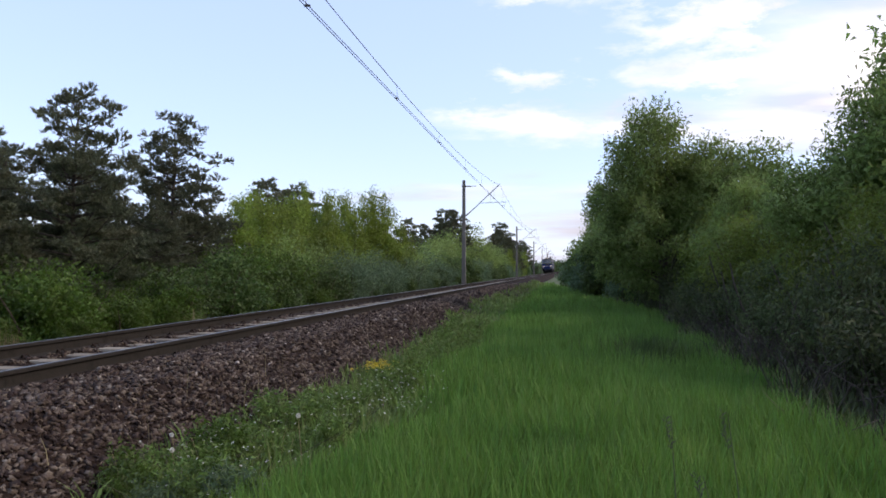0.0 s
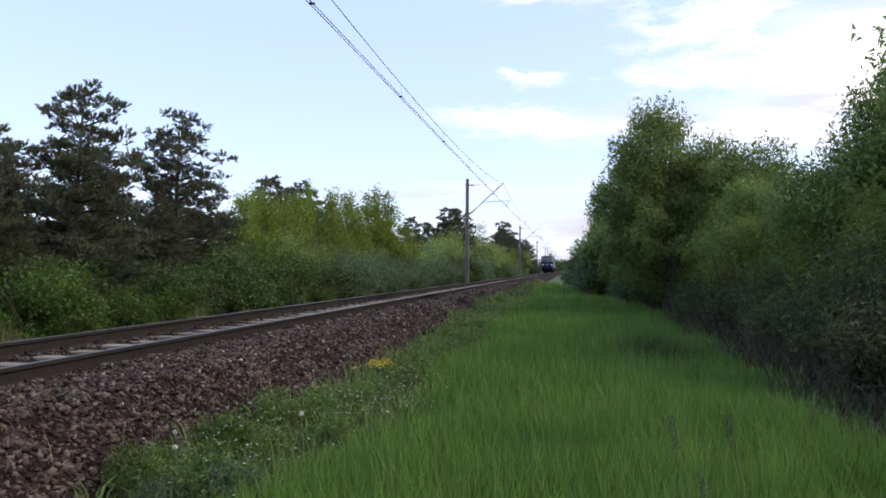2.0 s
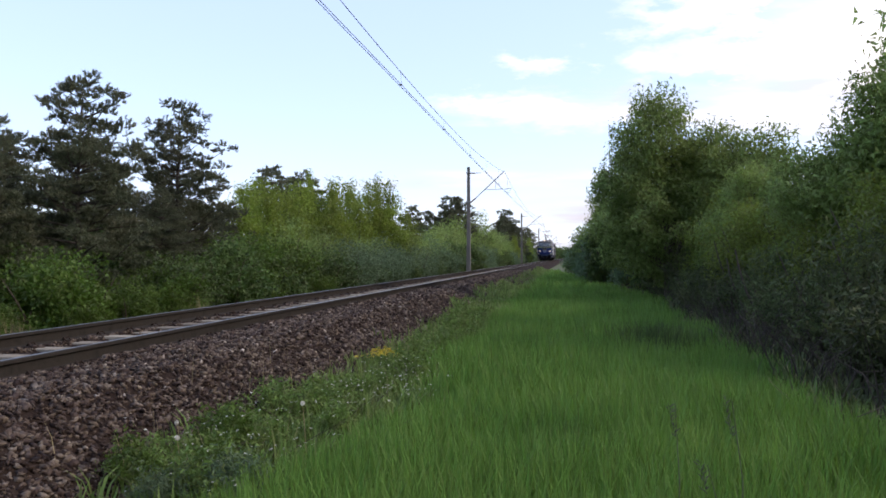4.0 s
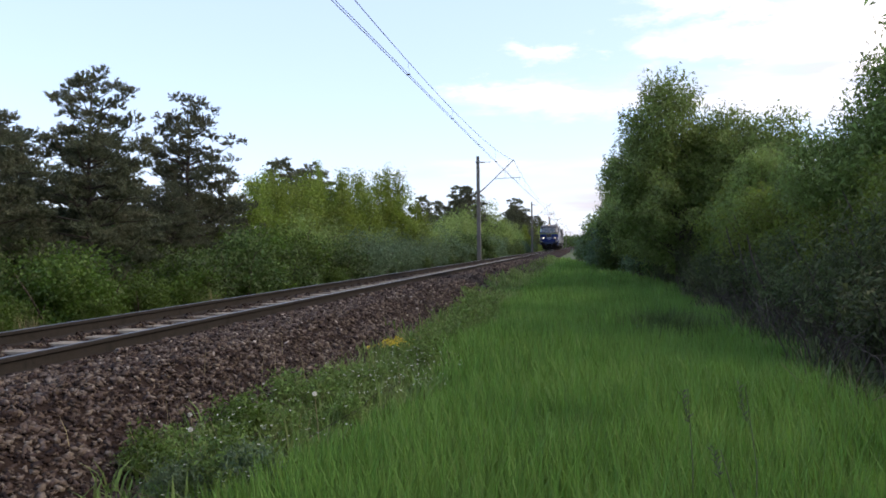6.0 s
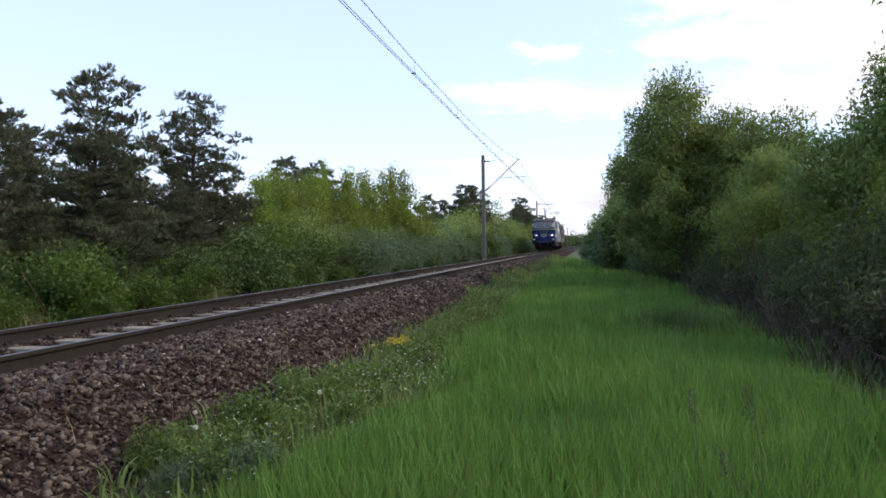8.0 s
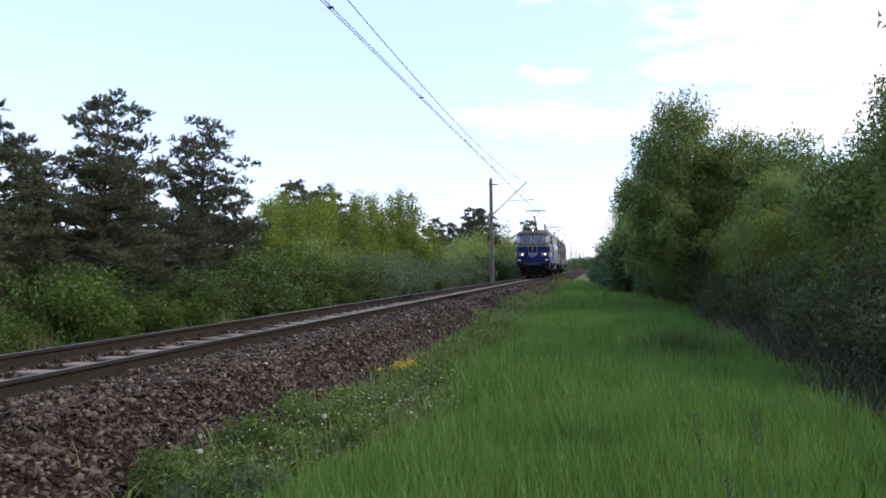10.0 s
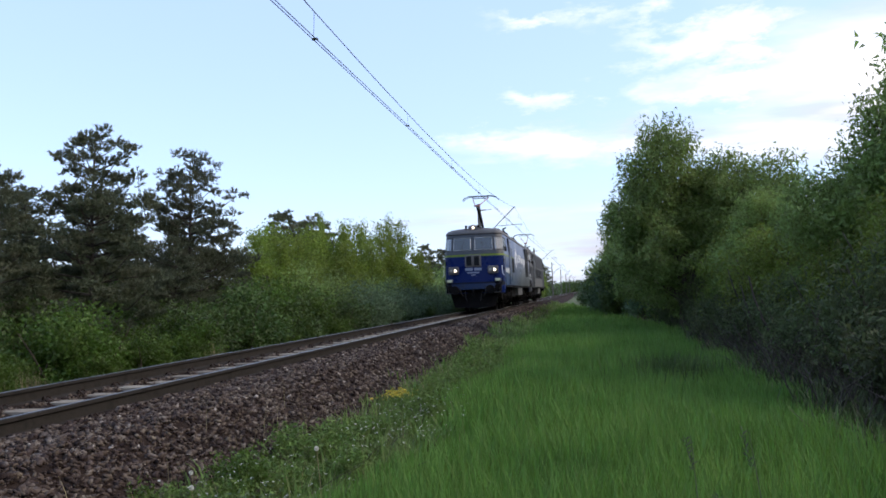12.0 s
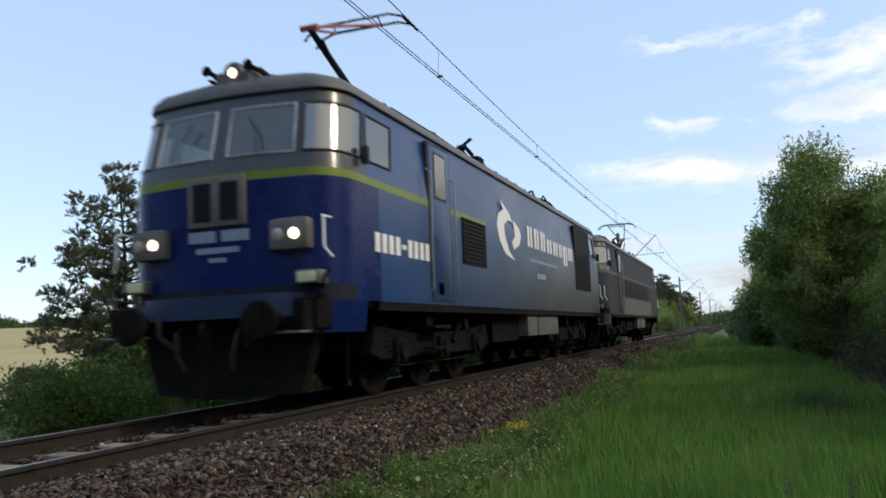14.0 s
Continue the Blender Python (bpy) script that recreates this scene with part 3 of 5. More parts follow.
    part("gutter", Geo().tube(edge + [edge[0]], .022, 6, caps=False), M_RUBBER, root, "dark rain gutter")
    # floor plate, cab back walls and desk
    part("floor_plate", Geo().box(-1.42, 1.42, .5, LEN - .5, 1.20, 1.27), M_DARK, root)
    for y in (2.15, LEN - 2.15):
        part("cab_wall", Geo().box(-1.38, 1.38, y - .03, y + .03, 1.28, 3.84), M_INSIDE, root)
    for y0, y1 in ((.5, 1.0), (LEN - 1.0, LEN - .5)):
        part("desk", Geo().box(-1.2, 1.2, y0, y1, 2.5, 2.86, .03), M_INSIDE, root)
    part("driver_seat", Geo().box(.4, .85, 1.45, 1.6, 2.5, 3.25, .04), M_RUBBER, root)


def cab_end(root, flip):
    """All that a cab front carries. flip: at the rear end."""
    m = Matrix.Identity(4) if not flip else Matrix.Translation((0, LEN, 0)) @ Matrix.Rotation(math.pi, 4, "Z")

    def add(name, geo, mat, parent=root, label="", smooth=True):
        if flip:
            geo.v = [tuple(m @ Vector(v)) for v in geo.v]
        return part(name, geo, mat, parent, label, smooth)

    for s in (-1, 1):
        x = s * .98
        h = add("headlight", Geo().box(x - .26, x + .26, -.05, .14, 1.855, 2.235, .07), M_HOUSING, label="grey housing of a headlight")
        lx = x + .05 if not flip else x
        add("lamp_glass", Geo().lathe([(-.062, .065), (-.075, .056), (-.085, .03), (-.088, .0)], (lx + .04, 0, 2.04), "y", 18), M_LIT if not flip else M_LENS, h, "lit lamp" if not flip else "")
        add("red_lamp", Geo().lathe([(-.062, .075), (-.07, .06), (-.074, .0)], (x - .12, 0, 2.04), "y", 16), M_LENS, h)
        b = add("marker_light", Geo().box(s * 1.20 - .15, s * 1.20 + .15, -.02, .22, 1.46, 1.62, .02), M_HOUSING)
        add("lens", Geo().box(s * 1.20 - .12, s * 1.20 + .12, -.03, 0, 1.48, 1.60, .01), M_MARKER, b, "pale yellow lens")
        # buffer
        add("buffer", Geo().lathe([(.05, .16), (-.10, .16), (-.12, .10), (-.42, .10), (-.44, .21), (-.50, .23), (-.53, .20), (-.54, 0)], (s * .875, 0, 1.06), "y", 22), M_DARK, label="black side buffer")
        add("step_board", Geo().box(s * 1.06 - .27, s * 1.06 + .27, -.42, -.16, .905, .935, .006), M_WORN, label="worn bright step board")
        add("step_bracket", Geo().box(s * 1.28 - .03, s * 1.28 + .03, -.30, .05, .90, 1.27), M_DARK)
        add("step_bracket", Geo().box(s * .84 - .03, s * .84 + .03, -.30, .05, .90, 1.10), M_DARK)
        add("grab_rail", Geo().tube([(s * 1.42, -.02, 2.22), (s * 1.45, -.05, 2.19), (s * 1.45, -.05, 1.86), (s * 1.53, -.0, 1.74)], .016, 6).tube([(s * 1.42, .20, 2.22), (s * 1.42, -.02, 2.22)], .014, 6), M_MARK, label="white grab rail")
        add("wiper", Geo().tube([(s * .55, .0, 3.02), (s * .52, .055, 3.30), (s * .40, .09, 3.52)], .011, 6), M_RUBBER)
        add("horn", Geo().lathe([(0, .02), (.22, .03), (.30, .06)], (s * .38, .40, 4.16), "y", 12), M_DARK)
        add("air_hose", Geo().tube([(s * .42, -.05, 1.02), (s * .42, -.22, .95), (s * .38, -.26, .70), (s * .33, -.18, .52)], .028, 8), M_RUBBER)
        add("mirror", Geo().box(s * 1.56 - .05, s * 1.56 + .05, .82, .90, 2.95, 3.18, .02), M_RUBBER, label="small dark rear-view mirror")
    v = add("vent", Geo().box(-.40, .40, -.035, .06, 2.20, 2.80, .025), M_HOUSING, label="grey double vent in the cab front")
    for x in (-.19, .19):
        add("vent_slats", Geo().box(x - .125, x + .125, -.045, -.02, 2.27, 2.73), M_GRILLE, v)
    n = add("number", Geo().box(-.40, -.02, -.008, .02, 2.02, 2.155).box(.06, .42, -.008, .02, 2.02, 2.155), M_MARK_DIM, label="faded bars of paint")
    add("small_plate", Geo().box(-.30, .30, -.006, .02, 1.885, 1.955).box(-.12, .12, -.006, .02, 1.78, 1.83), M_MARK_DIM, n)
    add("buffer_beam", Geo().box(-1.36, 1.36, -.08, .45, .95, 1.30, .03), M_DARK)
    add("front_fairing", Geo().prism([(-1.12, .10), (-1.05, -.10), (-.80, -.24), (-.40, -.30), (.40, -.30), (.80, -.24), (1.05, -.10), (1.12, .10)], "z", 1.10, 1.30).prism([(-1.10, .10), (-1.0, -.06), (-.76, -.19), (-.38, -.24), (.38, -.24), (.76, -.19), (1.0, -.06), (1.10, .10)], "z", 1.29, 1.37), M_FAIRING if root.get("fresh") else M_SKIRT, label="curved grimy blue fairing over the coupling")
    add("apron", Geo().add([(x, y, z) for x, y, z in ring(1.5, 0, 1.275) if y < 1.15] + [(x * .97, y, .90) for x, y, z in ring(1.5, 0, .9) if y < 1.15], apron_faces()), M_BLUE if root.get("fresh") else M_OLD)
    add("snow_plough", Geo().add([(-1.0, .16, .22), (0, -.16, .18), (1.0, .16, .22), (1.0, .32, .22), (0, .02, .18), (-1.0, .32, .22), (-1.22, .16, .96), (0, -.04, .96), (1.22, .16, .96), (1.22, .36, .96), (0, .10, .96), (-1.22, .36, .96)], [(0, 1, 7, 6), (1, 2, 8, 7), (2, 3, 9, 8), (3, 4, 10, 9), (4, 5, 11, 10), (5, 0, 6, 11), (0, 5, 4, 1), (1, 4, 3, 2), (6, 7, 10, 11), (7, 8, 9, 10)]), M_DARK)
    for s in (-1, 1):
        add("jumper_cable", Geo().tube([(s * .62, -.02, 1.30), (s * .64, -.26, 1.20), (s * .60, -.30, .92), (s * .50, -.16, .78)], .032, 8), M_RUBBER)
        add("air_tap", Geo().lathe([(-.06, .045), (.05, .045), (.06, .0)], (s * 1.38, -.03, 1.34), "y", 10).tube([(s * 1.38, 0, 1.34), (s * 1.44, -.06, 1.50), (s * 1.46, .05, 1.62)], .022, 6), M_DARK)
        add("horn_bracket", Geo().tube([(s * .36, .62, 4.10), (s * .34, .55, 4.20), (s * .30, .34, 4.22)], .03, 6).lathe([(0, .03), (-.06, .04), (-.11, .07), (-.12, 0)], (s * .30, .34, 4.22), "y", 12), M_DARK, label="dark roof horn")
    add("lamp_fairing", Geo().prism([(.30, 4.0), (.32, 4.20), (.60, 4.31), (1.05, 4.24), (1.9, 4.14), (1.9, 4.0)], "x", -.22, .26), M_ROOF, label="grey fairing behind the roof lamp")
    add("coupling_hook", Geo().tube([(0, .0, 1.05), (0, -.26, 1.05), (0, -.34, 1.0), (0, -.30, .90)], .04, 8).tube([(.05, -.22, 1.0), (.05, -.30, .72), (-.05, -.30, .72), (-.05, -.22, 1.0)], .022, 6), M_DARK)
    r = add("roof_lamp", Geo().lathe([(-.04, .13), (-.01, .15), (.16, .15), (.55, .09), (.60, 0)], (.04, .33, 4.17), "y", 20), M_HOUSING, label="round roof headlamp")
    add("lamp_glass", Geo().lathe([(-.04, .06), (-.05, .052), (-.06, .0)], (.04, .33, 4.17), "y", 18), M_LIT if not flip else M_LENS, r, "lit lamp" if not flip else "")


def apron_faces():
    k = len([1 for x, y, z in ring(1.5, 0, 0) if y < 1.15])
    pts = [(x, y) for x, y, z in ring(1.5, 0, 0) if y < 1.15]
    return [(i, (i + 1) % k, k + (i + 1) % k, k + i) for i in range(k) if abs(pts[i][0] - pts[(i + 1) % k][0]) + abs(pts[i][1] - pts[(i + 1) % k][1]) < 1.2]


def bogie(root, yc):
    """A three-axle bogie; its wheelsets turn."""
    g = Geo()
    for s in (-1, 1):
        x = s * 1.12
        g.prism([(yc - 2.65, .62), (yc - 2.5, .98), (yc - 1.2, .86), (yc + 1.2, .86), (yc + 2.5, .98), (yc + 2.65, .62), (yc + 2.3, .52), (yc - 2.3, .52)], "x", x - .06 * s, x + .06 * s)
    g.box(-1.1, 1.1, yc - .15, yc + .15, .62, .82).box(-1.1, 1.1, yc - 2.6, yc - 2.45, .62, .82).box(-1.1, 1.1, yc + 2.45, yc + 2.6, .62, .82)
    bog = part("bogie_frame", g, M_DARK, root, "grimy black bogie frame", smooth=False)
    # motor blocks, added unseen to keep the shadow between the wheels black
    for k in (-1, 0, 1):
        part("traction_motor", Geo().box(-.60, .60, yc + k * 1.75 + .18, yc + k * 1.75 + .98, .30, 1.02, .08), M_DARK, bog)
    for s in (-1, 1):
        part("brake_cylinder", Geo().tube([(s * 1.02, yc - .88, 1.0), (s * 1.34, yc - .88, 1.0)], .13, 12), M_DARK, bog)
        part("brake_cylinder", Geo().tube([(s * 1.02, yc + .95, .98), (s * 1.32, yc + .95, .98)], .11, 12), M_DARK, bog)
        part("brake_rigging", Geo().tube([(s * 1.10, yc - 1.9, .40), (s * 1.10, yc + 1.9, .40)], .018, 6), M_DARK, bog)
    sets = []
    for k in (-1, 0, 1):
        y = yc + k * 1.75
        w = Geo()
        for s in (-1, 1):
            w.lathe([(s * .68, .28), (s * .69, .60), (s * .685, .655), (s * .715, .65), (s * .72, .625), (s * .815, .620), (s * .82, .55), (s * .79, .50), (s * .77, .22), (s * .83, .18), (s * .84, .09), (s * .84, 0)], (0, 0, 0), "x", 28)
        w.tube([(-.7, 0, 0), (.7, 0, 0)], .1, 10)
        for s in (-1, 1):
            for a in range(6):
                c, d = math.cos(a * 1.0472), math.sin(a * 1.0472)
                w.tube([(s * .80, .16 * c, .16 * d), (s * .80, .52 * c, .52 * d)], .035, 6)
        ws = part("wheelset", w, M_DARK, root, "steel wheels on an axle")
        ws.location = (0, y, .625)
        sets.append(ws)
        for s in (-1, 1):
            part("axle_box", Geo().box(s * 1.0, s * 1.26, y - .19, y + .19, .45, .80, .04).lathe([(0, .14), (s * .05, .13), (s * .06, 0)], (s * 1.26, y, .62), "x", 16), M_DARK, bog, "axle box cover")
            for dy in (-.36, .36):
                pts = [(s * 1.15 + .06 * math.cos(a), y + dy + .06 * math.sin(a), .62 + .36 * a / 31.4) for a in np.linspace(0, 31.4, 40)]
                part("coil_spring", Geo().tube(pts, .014, 5), M_DARK, bog)
    for s in (-1, 1):
        for dy in (-.88, .88):
            part("brake_shoe", Geo().box(s * .70, s * .80, yc + dy - .06, yc + dy + .06, .38, .78, .02), M_WORN, bog)
        part("sand_pipe", Geo().tube([(s * .85, yc - 2.6, .95), (s * .85, yc - 2.7, .5), (s * .78, yc - 2.55, .18)], .02, 6), M_DARK, bog)
        part("damper", Geo().tube([(s * 1.22, yc + .5, .70), (s * 1.22, yc + 1.1, 1.18)], .045, 8), M_DARK, bog)
    return sets


def pantograph(root, y, up, back=False):
    """A half pantograph; raised where up, its knee towards the rear where back."""
    k = -1 if back else 1
    base = part("pantograph_base", Geo().box(-.55, .55, y - .6, y - .5, 4.30, 4.36, .01).box(-.55, .55, y + .7, y + .8, 4.30, 4.36, .01).box(-.06, .06, y - .6, y + .8, 4.30, 4.36, .01), M_DARK, root)
    for x in (-.5, .5):
        for yy in (y - .55, y + .75):
            part("insulator", Geo().lathe([(0, .05), (.03, .09), (.05, .05), (.08, .09), (.10, .05), (.13, .09), (.16, .04)], (x, yy, 4.14), "z", 12), M_PORCELAIN, base, "brown porcelain insulator")
    knee = (0, y - 2.15 * k, 5.48) if up else (0, y - 1.6 * k, 4.44)
    head = (0, y - .35 * k, 6.18) if up else (0, y + .25 * k, 4.52)
    foot = (0, y + .45 * k, 4.36)
    part("lower_arm", Geo().tube([foot, knee], [.065, .05], 10), M_DARK, base)
    part("control_rod", Geo().tube([(.16, y - .75 * k, 4.36), (.14, knee[1] + .12 * k, knee[2] - .16)], .026, 6), M_DARK, base)
    upper = part("upper_arm", Geo().tube([(-.10, knee[1], knee[2]), (-.42, head[1] - .1, head[2] - .12)], .025, 8).tube([(.10, knee[1], knee[2]), (.42, head[1] - .1, head[2] - .12)], .025, 8).tube([(-.14, knee[1], knee[2]), (.14, knee[1], knee[2])], .05, 8), M_RED, base, "reddish upper arm tubes")
    h = part("collector_head", Geo().tube([(-.45, head[1] - .1, head[2] - .12), (.45, head[1] - .1, head[2] - .12)], .02, 6), M_DARK, base)
    for dy in (-.2, .2):
        part("collector_strip", Geo().tube([(-.98, head[1] + dy, head[2] - .22), (-.86, head[1] + dy, head[2] - .08), (-.62, head[1] + dy, head[2]), (.62, head[1] + dy, head[2]), (.86, head[1] + dy, head[2] - .08), (.98, head[1] + dy, head[2] - .22)], .022, 6), M_DARK, h, "dark collector strip with horns")
        for x in (-.42, .42):
            part("strip_bracket", Geo().tube([(x, head[1] - .1, head[2] - .12), (x, head[1] + dy, head[2])], .014, 5), M_DARK, h)


def roof_gear(root):
    for y, x in ((2.7, .9), (3.0, .72), (4.7, 1.0), (5.0, .82), (6.3, .95), (6.9, .7), (7.0, -.5), (8.6, .95), (10.2, .95), (12.2, .95), (13.0, .9), (15.2, .95)):
        part("roof_insulator", Geo().lathe([(0, .05), (.03, .10), (.06, .05), (.09, .10), (.12, .05), (.15, .10), (.19, .04), (.20, 0)], (x, y, 4.10), "z", 12), M_PORCELAIN, root, "ribbed brown insulator")
    part("roof_cable", Geo().tube([(1.0, 3.0, 4.28), (1.0, 4.9, 4.28), (.95, 6.6, 4.28), (.95, 8.6, 4.28), (.95, 10.2, 4.28), (.95, 12.2, 4.28), (.95, 15.2, 4.28)], .016, 6), M_DARK, root)
    part("switch_gear", Geo().box(.80, 1.08, 7.2, 7.6, 4.06, 4.36, .05).tube([(.95, 7.2, 4.36), (.85, 6.95, 4.54), (1.05, 6.8, 4.60)], .04, 6), M_DARK, root, "dark roof switch")
    part("roof_switch", Geo().box(.72, 1.0, 12.9, 13.5, 4.08, 4.30, .04).tube([(.86, 12.9, 4.28), (.86, 12.6, 4.46), (.86, 12.3, 4.40)], .03, 6).tube([(.86, 13.4, 4.3), (.9, 13.7, 4.5), (.9, 14.3, 4.36)], .02, 6), M_DARK, root, "dark roof switch")
    part("arrester", Geo().lathe([(0, .09), (.08, .13), (.12, .07), (.2, .13), (.24, .07), (.32, .12), (.38, .03)], (.9, 6.6, 4.08), "z", 12), M_DARK, root)
    part("roof_hatch", Geo().box(-.7, .7, 9.2, 11.4, 4.12, 4.24, .04), M_ROOF, root)
    part("roof_hatch", Geo().box(-.7, .7, 12.6, 14.4, 4.12, 4.24, .04), M_ROOF, root)
    part("resistor_cover", Geo().box(.2, .85, 8.9, 9.1, 4.05, 4.24, .02), M_DARK, root)
    for k in range(18):
        part("lifting_eye", Geo().tube([(1.22, 2.2 + .8 * k, 4.02), (1.24, 2.2 + .8 * k, 4.11), (1.24, 2.28 + .8 * k, 4.11), (1.22, 2.28 + .8 * k, 4.02)], .014, 5), M_DARK, root)
    part("roof_walkway", Geo().box(.92, 1.18, 2.4, LEN - 2.4, 4.075, 4.10).box(-1.18, -.92, 2.4, LEN - 2.4, 4.075, 4.10), M_ROOF, root, smooth=False)


def flank(root, s, fresh):
    """Doors, grilles and markings of one side."""
    X = s * 1.5

    def slab(y0, y1, z0, z1, d0=-.02, d1=.008, c=0.0):
        k = s * (1.5 if z1 < 2.84 else body_w((z0 + z1) / 2))
        return Geo().box(min(k + s * d0, k + s * d1), max(k + s * d0, k + s * d1), y0, y1, z0, z1, c)

    for y0 in ((3.2,) if s > 0 else (LEN - 4.06,)):
        part("door_frame", slab(y0 - .06, y0 + .92, 1.31, 3.74, -.06, .006, .004), M_RUBBER, root, "dark seam round the cab door")
        d = part("door", slab(y0, y0 + .86, 1.34, 3.70, -.06, .016, .006), M_SIDE if fresh else M_OLD, root, "narrow cab door")
        part("door_window_frame", slab(y0 + .16, y0 + .70, 2.88, 3.62, -.02, .056), M_RUBBER, d)
        part("door_window", slab(y0 + .20, y0 + .66, 2.92, 3.58, -.02, .062), M_PANE_SIDE, d, "tall narrow window")
        part("door_handle", Geo().tube([(X + s * .03, y0 + .12, 2.3), (X + s * .06, y0 + .12, 2.25), (X + s * .06, y0 + .22, 2.2)], .014, 6), M_WORN, d)
        for yy in (y0 - .10, y0 + .98):
            # the rear rail gets brighter metal to stand in for its glint
            part("hand_rail", Geo().tube([(X, yy, 1.45), (X + s * .06, yy, 1.50), (X + s * .06, yy, 3.25), (X - s * .03, yy, 3.32)], .015, 6), M_RAILING if yy < y0 else M_TRIM, root, "grey vertical hand rail")
        part("door_steps", Geo().box(X - .22 if s > 0 else X + .02, X - .02 if s > 0 else X + .22, y0 + .1, y0 + .8, .60, .64).box(X - .22 if s > 0 else X + .02, X - .02 if s > 0 else X + .22, y0 + .1, y0 + .8, .92, .96), M_DARK, root, smooth=False)
    part("hatch", slab(3.42, 3.66, 1.42, 1.60, -.02, .016), M_GRILLE, root, "small dark hatch")
    def louvre(y0, y1, z0, z1, label):
        b = part("grille", slab(y0, y1, z0, z1, -.02, .010), M_GRILLE, root, label)
        g, z = Geo(), z0 + .05
        while z < z1 - .03:
            k = slab(y0 + .03, y1 - .03, z, z + .028, .0, .026)
            g.add(k.v, k.f)
            z += .07
        part("slats", g, M_GRILLE, b, smooth=False)
    if fresh:
        louvre(4.66, 6.0, 1.97, 2.76, "dark louvred grille")
        louvre(14.6, 17.0, 1.90, 3.74, "tall dark louvred grille")
        # number, drawn as plain bars
        for k in range(9):
            part("number_bar", slab(1.20 + .218 * k, 1.345 + .218 * k, 1.90 if k != 4 else 2.0, 2.15 if k != 4 else 2.06, -.01, .007), M_MARK, root, "white painted bar", smooth=False)
        # the company's sign as plain white shapes
        def blade(pts):
            k = s * (body_w(2.85) + .008)
            return Geo().prism(pts, "x", k - s * .02, k)
        arc = [(6.80 + .62 * (1 - math.cos(a)) * .5, 2.86 + .34 * math.sin(a)) for a in np.linspace(-1.35, 1.35, 9)]
        part("sign", blade([(7.05, 3.42), (7.75, 3.20), (7.95, 3.02), (7.62, 3.06), (7.3, 2.92), (7.36, 2.70), (7.62, 2.42), (8.05, 2.26), (7.35, 2.34), (6.95, 2.58), (6.80, 2.86), (6.95, 3.12), (7.3, 3.22)]), M_MARK, root, "white curved sign shape")
        part("sign", blade([(8.0, 3.10), (8.45, 2.98), (8.62, 2.82), (8.45, 2.62), (8.0, 2.48), (7.86, 2.62), (8.1, 2.76), (8.06, 2.94)]), M_MARK, root, "white curved sign shape")
        y = 9.2
        for w, z0, z1 in ((.50, 2.66, 3.12), (.50, 2.66, 3.12), (.50, 2.66, 3.12), (.56, 2.66, 3.0), (.56, 2.66, 3.0), (.36, 2.66, 3.0), (.56, 2.48, 3.0), (.60, 2.66, 3.0)):
            g = slab(y, y + w * .36, z0, z1, -.02, .008)
            k = slab(y + w * .56, y + w * .86, z0, z1, -.02, .008)
            g.add(k.v, k.f)
            part("sign", g, M_MARK, root, "white block of the sign", smooth=False)
            y += w + .14
        part("small_plate", slab(9.3, 12.2, 2.34, 2.40, -.01, .006), M_MARK_DIM, root)
        part("small_plate", slab(9.9, 10.8, 1.98, 2.10, -.01, .006), M_MARK_DIM, root)
    else:
        for k in range(6):
            w = part("machine_room_window", slab(5.2 + 1.5 * k, 6.35 + 1.5 * k, 2.02, 2.68, -.02, .012), M_GRILLE, root, "dark louvred window")
        part("side_stripe", slab(1.9, LEN - 1.9, 2.74, 2.82, -.01, .006), M_OLD_LOW, root)
    for y0, y1 in ((9.2, 10.1), (10.2, 12.3)):
        k = s * 1.42
        part("equipment_box", Geo().box(min(k, k - s * .5), max(k, k - s * .5), y0, y1, .70, 1.25, .02), M_OLD_LOW, root, "grey equipment box under the body")
    part("under_frame", Geo().box(min(s * .3, s * 1.2), max(s * .3, s * 1.2), 7.2, LEN - 7.2, .62, 1.24), M_DARK, root, smooth=False)
    part("sole_bar", Geo().box(min(X - s * .12, X - s * .01), max(X - s * .12, X - s * .01), 1.3, LEN - 1.3, 1.16, 1.272), M_DARK, root, smooth=False)
    part("air_tank", Geo().tube([(s * .9, 7.2, .85), (s * .9, 8.1, .85)], .2, 14), M_DARK, root)


def locomotive(label, fresh):
    root = tagged(new("locomotive"), label, "locomotive", "coupled locomotives")
    root["fresh"] = 1 if fresh else 0
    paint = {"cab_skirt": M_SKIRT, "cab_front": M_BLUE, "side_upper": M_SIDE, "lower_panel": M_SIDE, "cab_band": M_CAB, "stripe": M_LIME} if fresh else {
        "cab_skirt": M_DARK, "cab_front": M_OLD, "side_upper": M_OLD, "lower_panel": M_OLD_LOW, "cab_band": M_CAB, "stripe": M_OLD_LOW}
    shell(root, paint)
    cab_end(root, False)
    cab_end(root, True)
    sets = bogie(root, 4.3) + bogie(root, LEN - 4.3)
    for s in (-1, 1):
        flank(root, s, fresh)
    roof_gear(root)
    pantograph(root, 4.5, fresh)
    pantograph(root, LEN - 4.5, not fresh, True)
    return root, sets


LEAD, LEAD_SETS = locomotive("blue electric locomotive with a lime stripe and white markings, lamps lit", True)
PUSH, PUSH_SETS = locomotive("faded dark grey electric locomotive coupled behind the blue one", False)

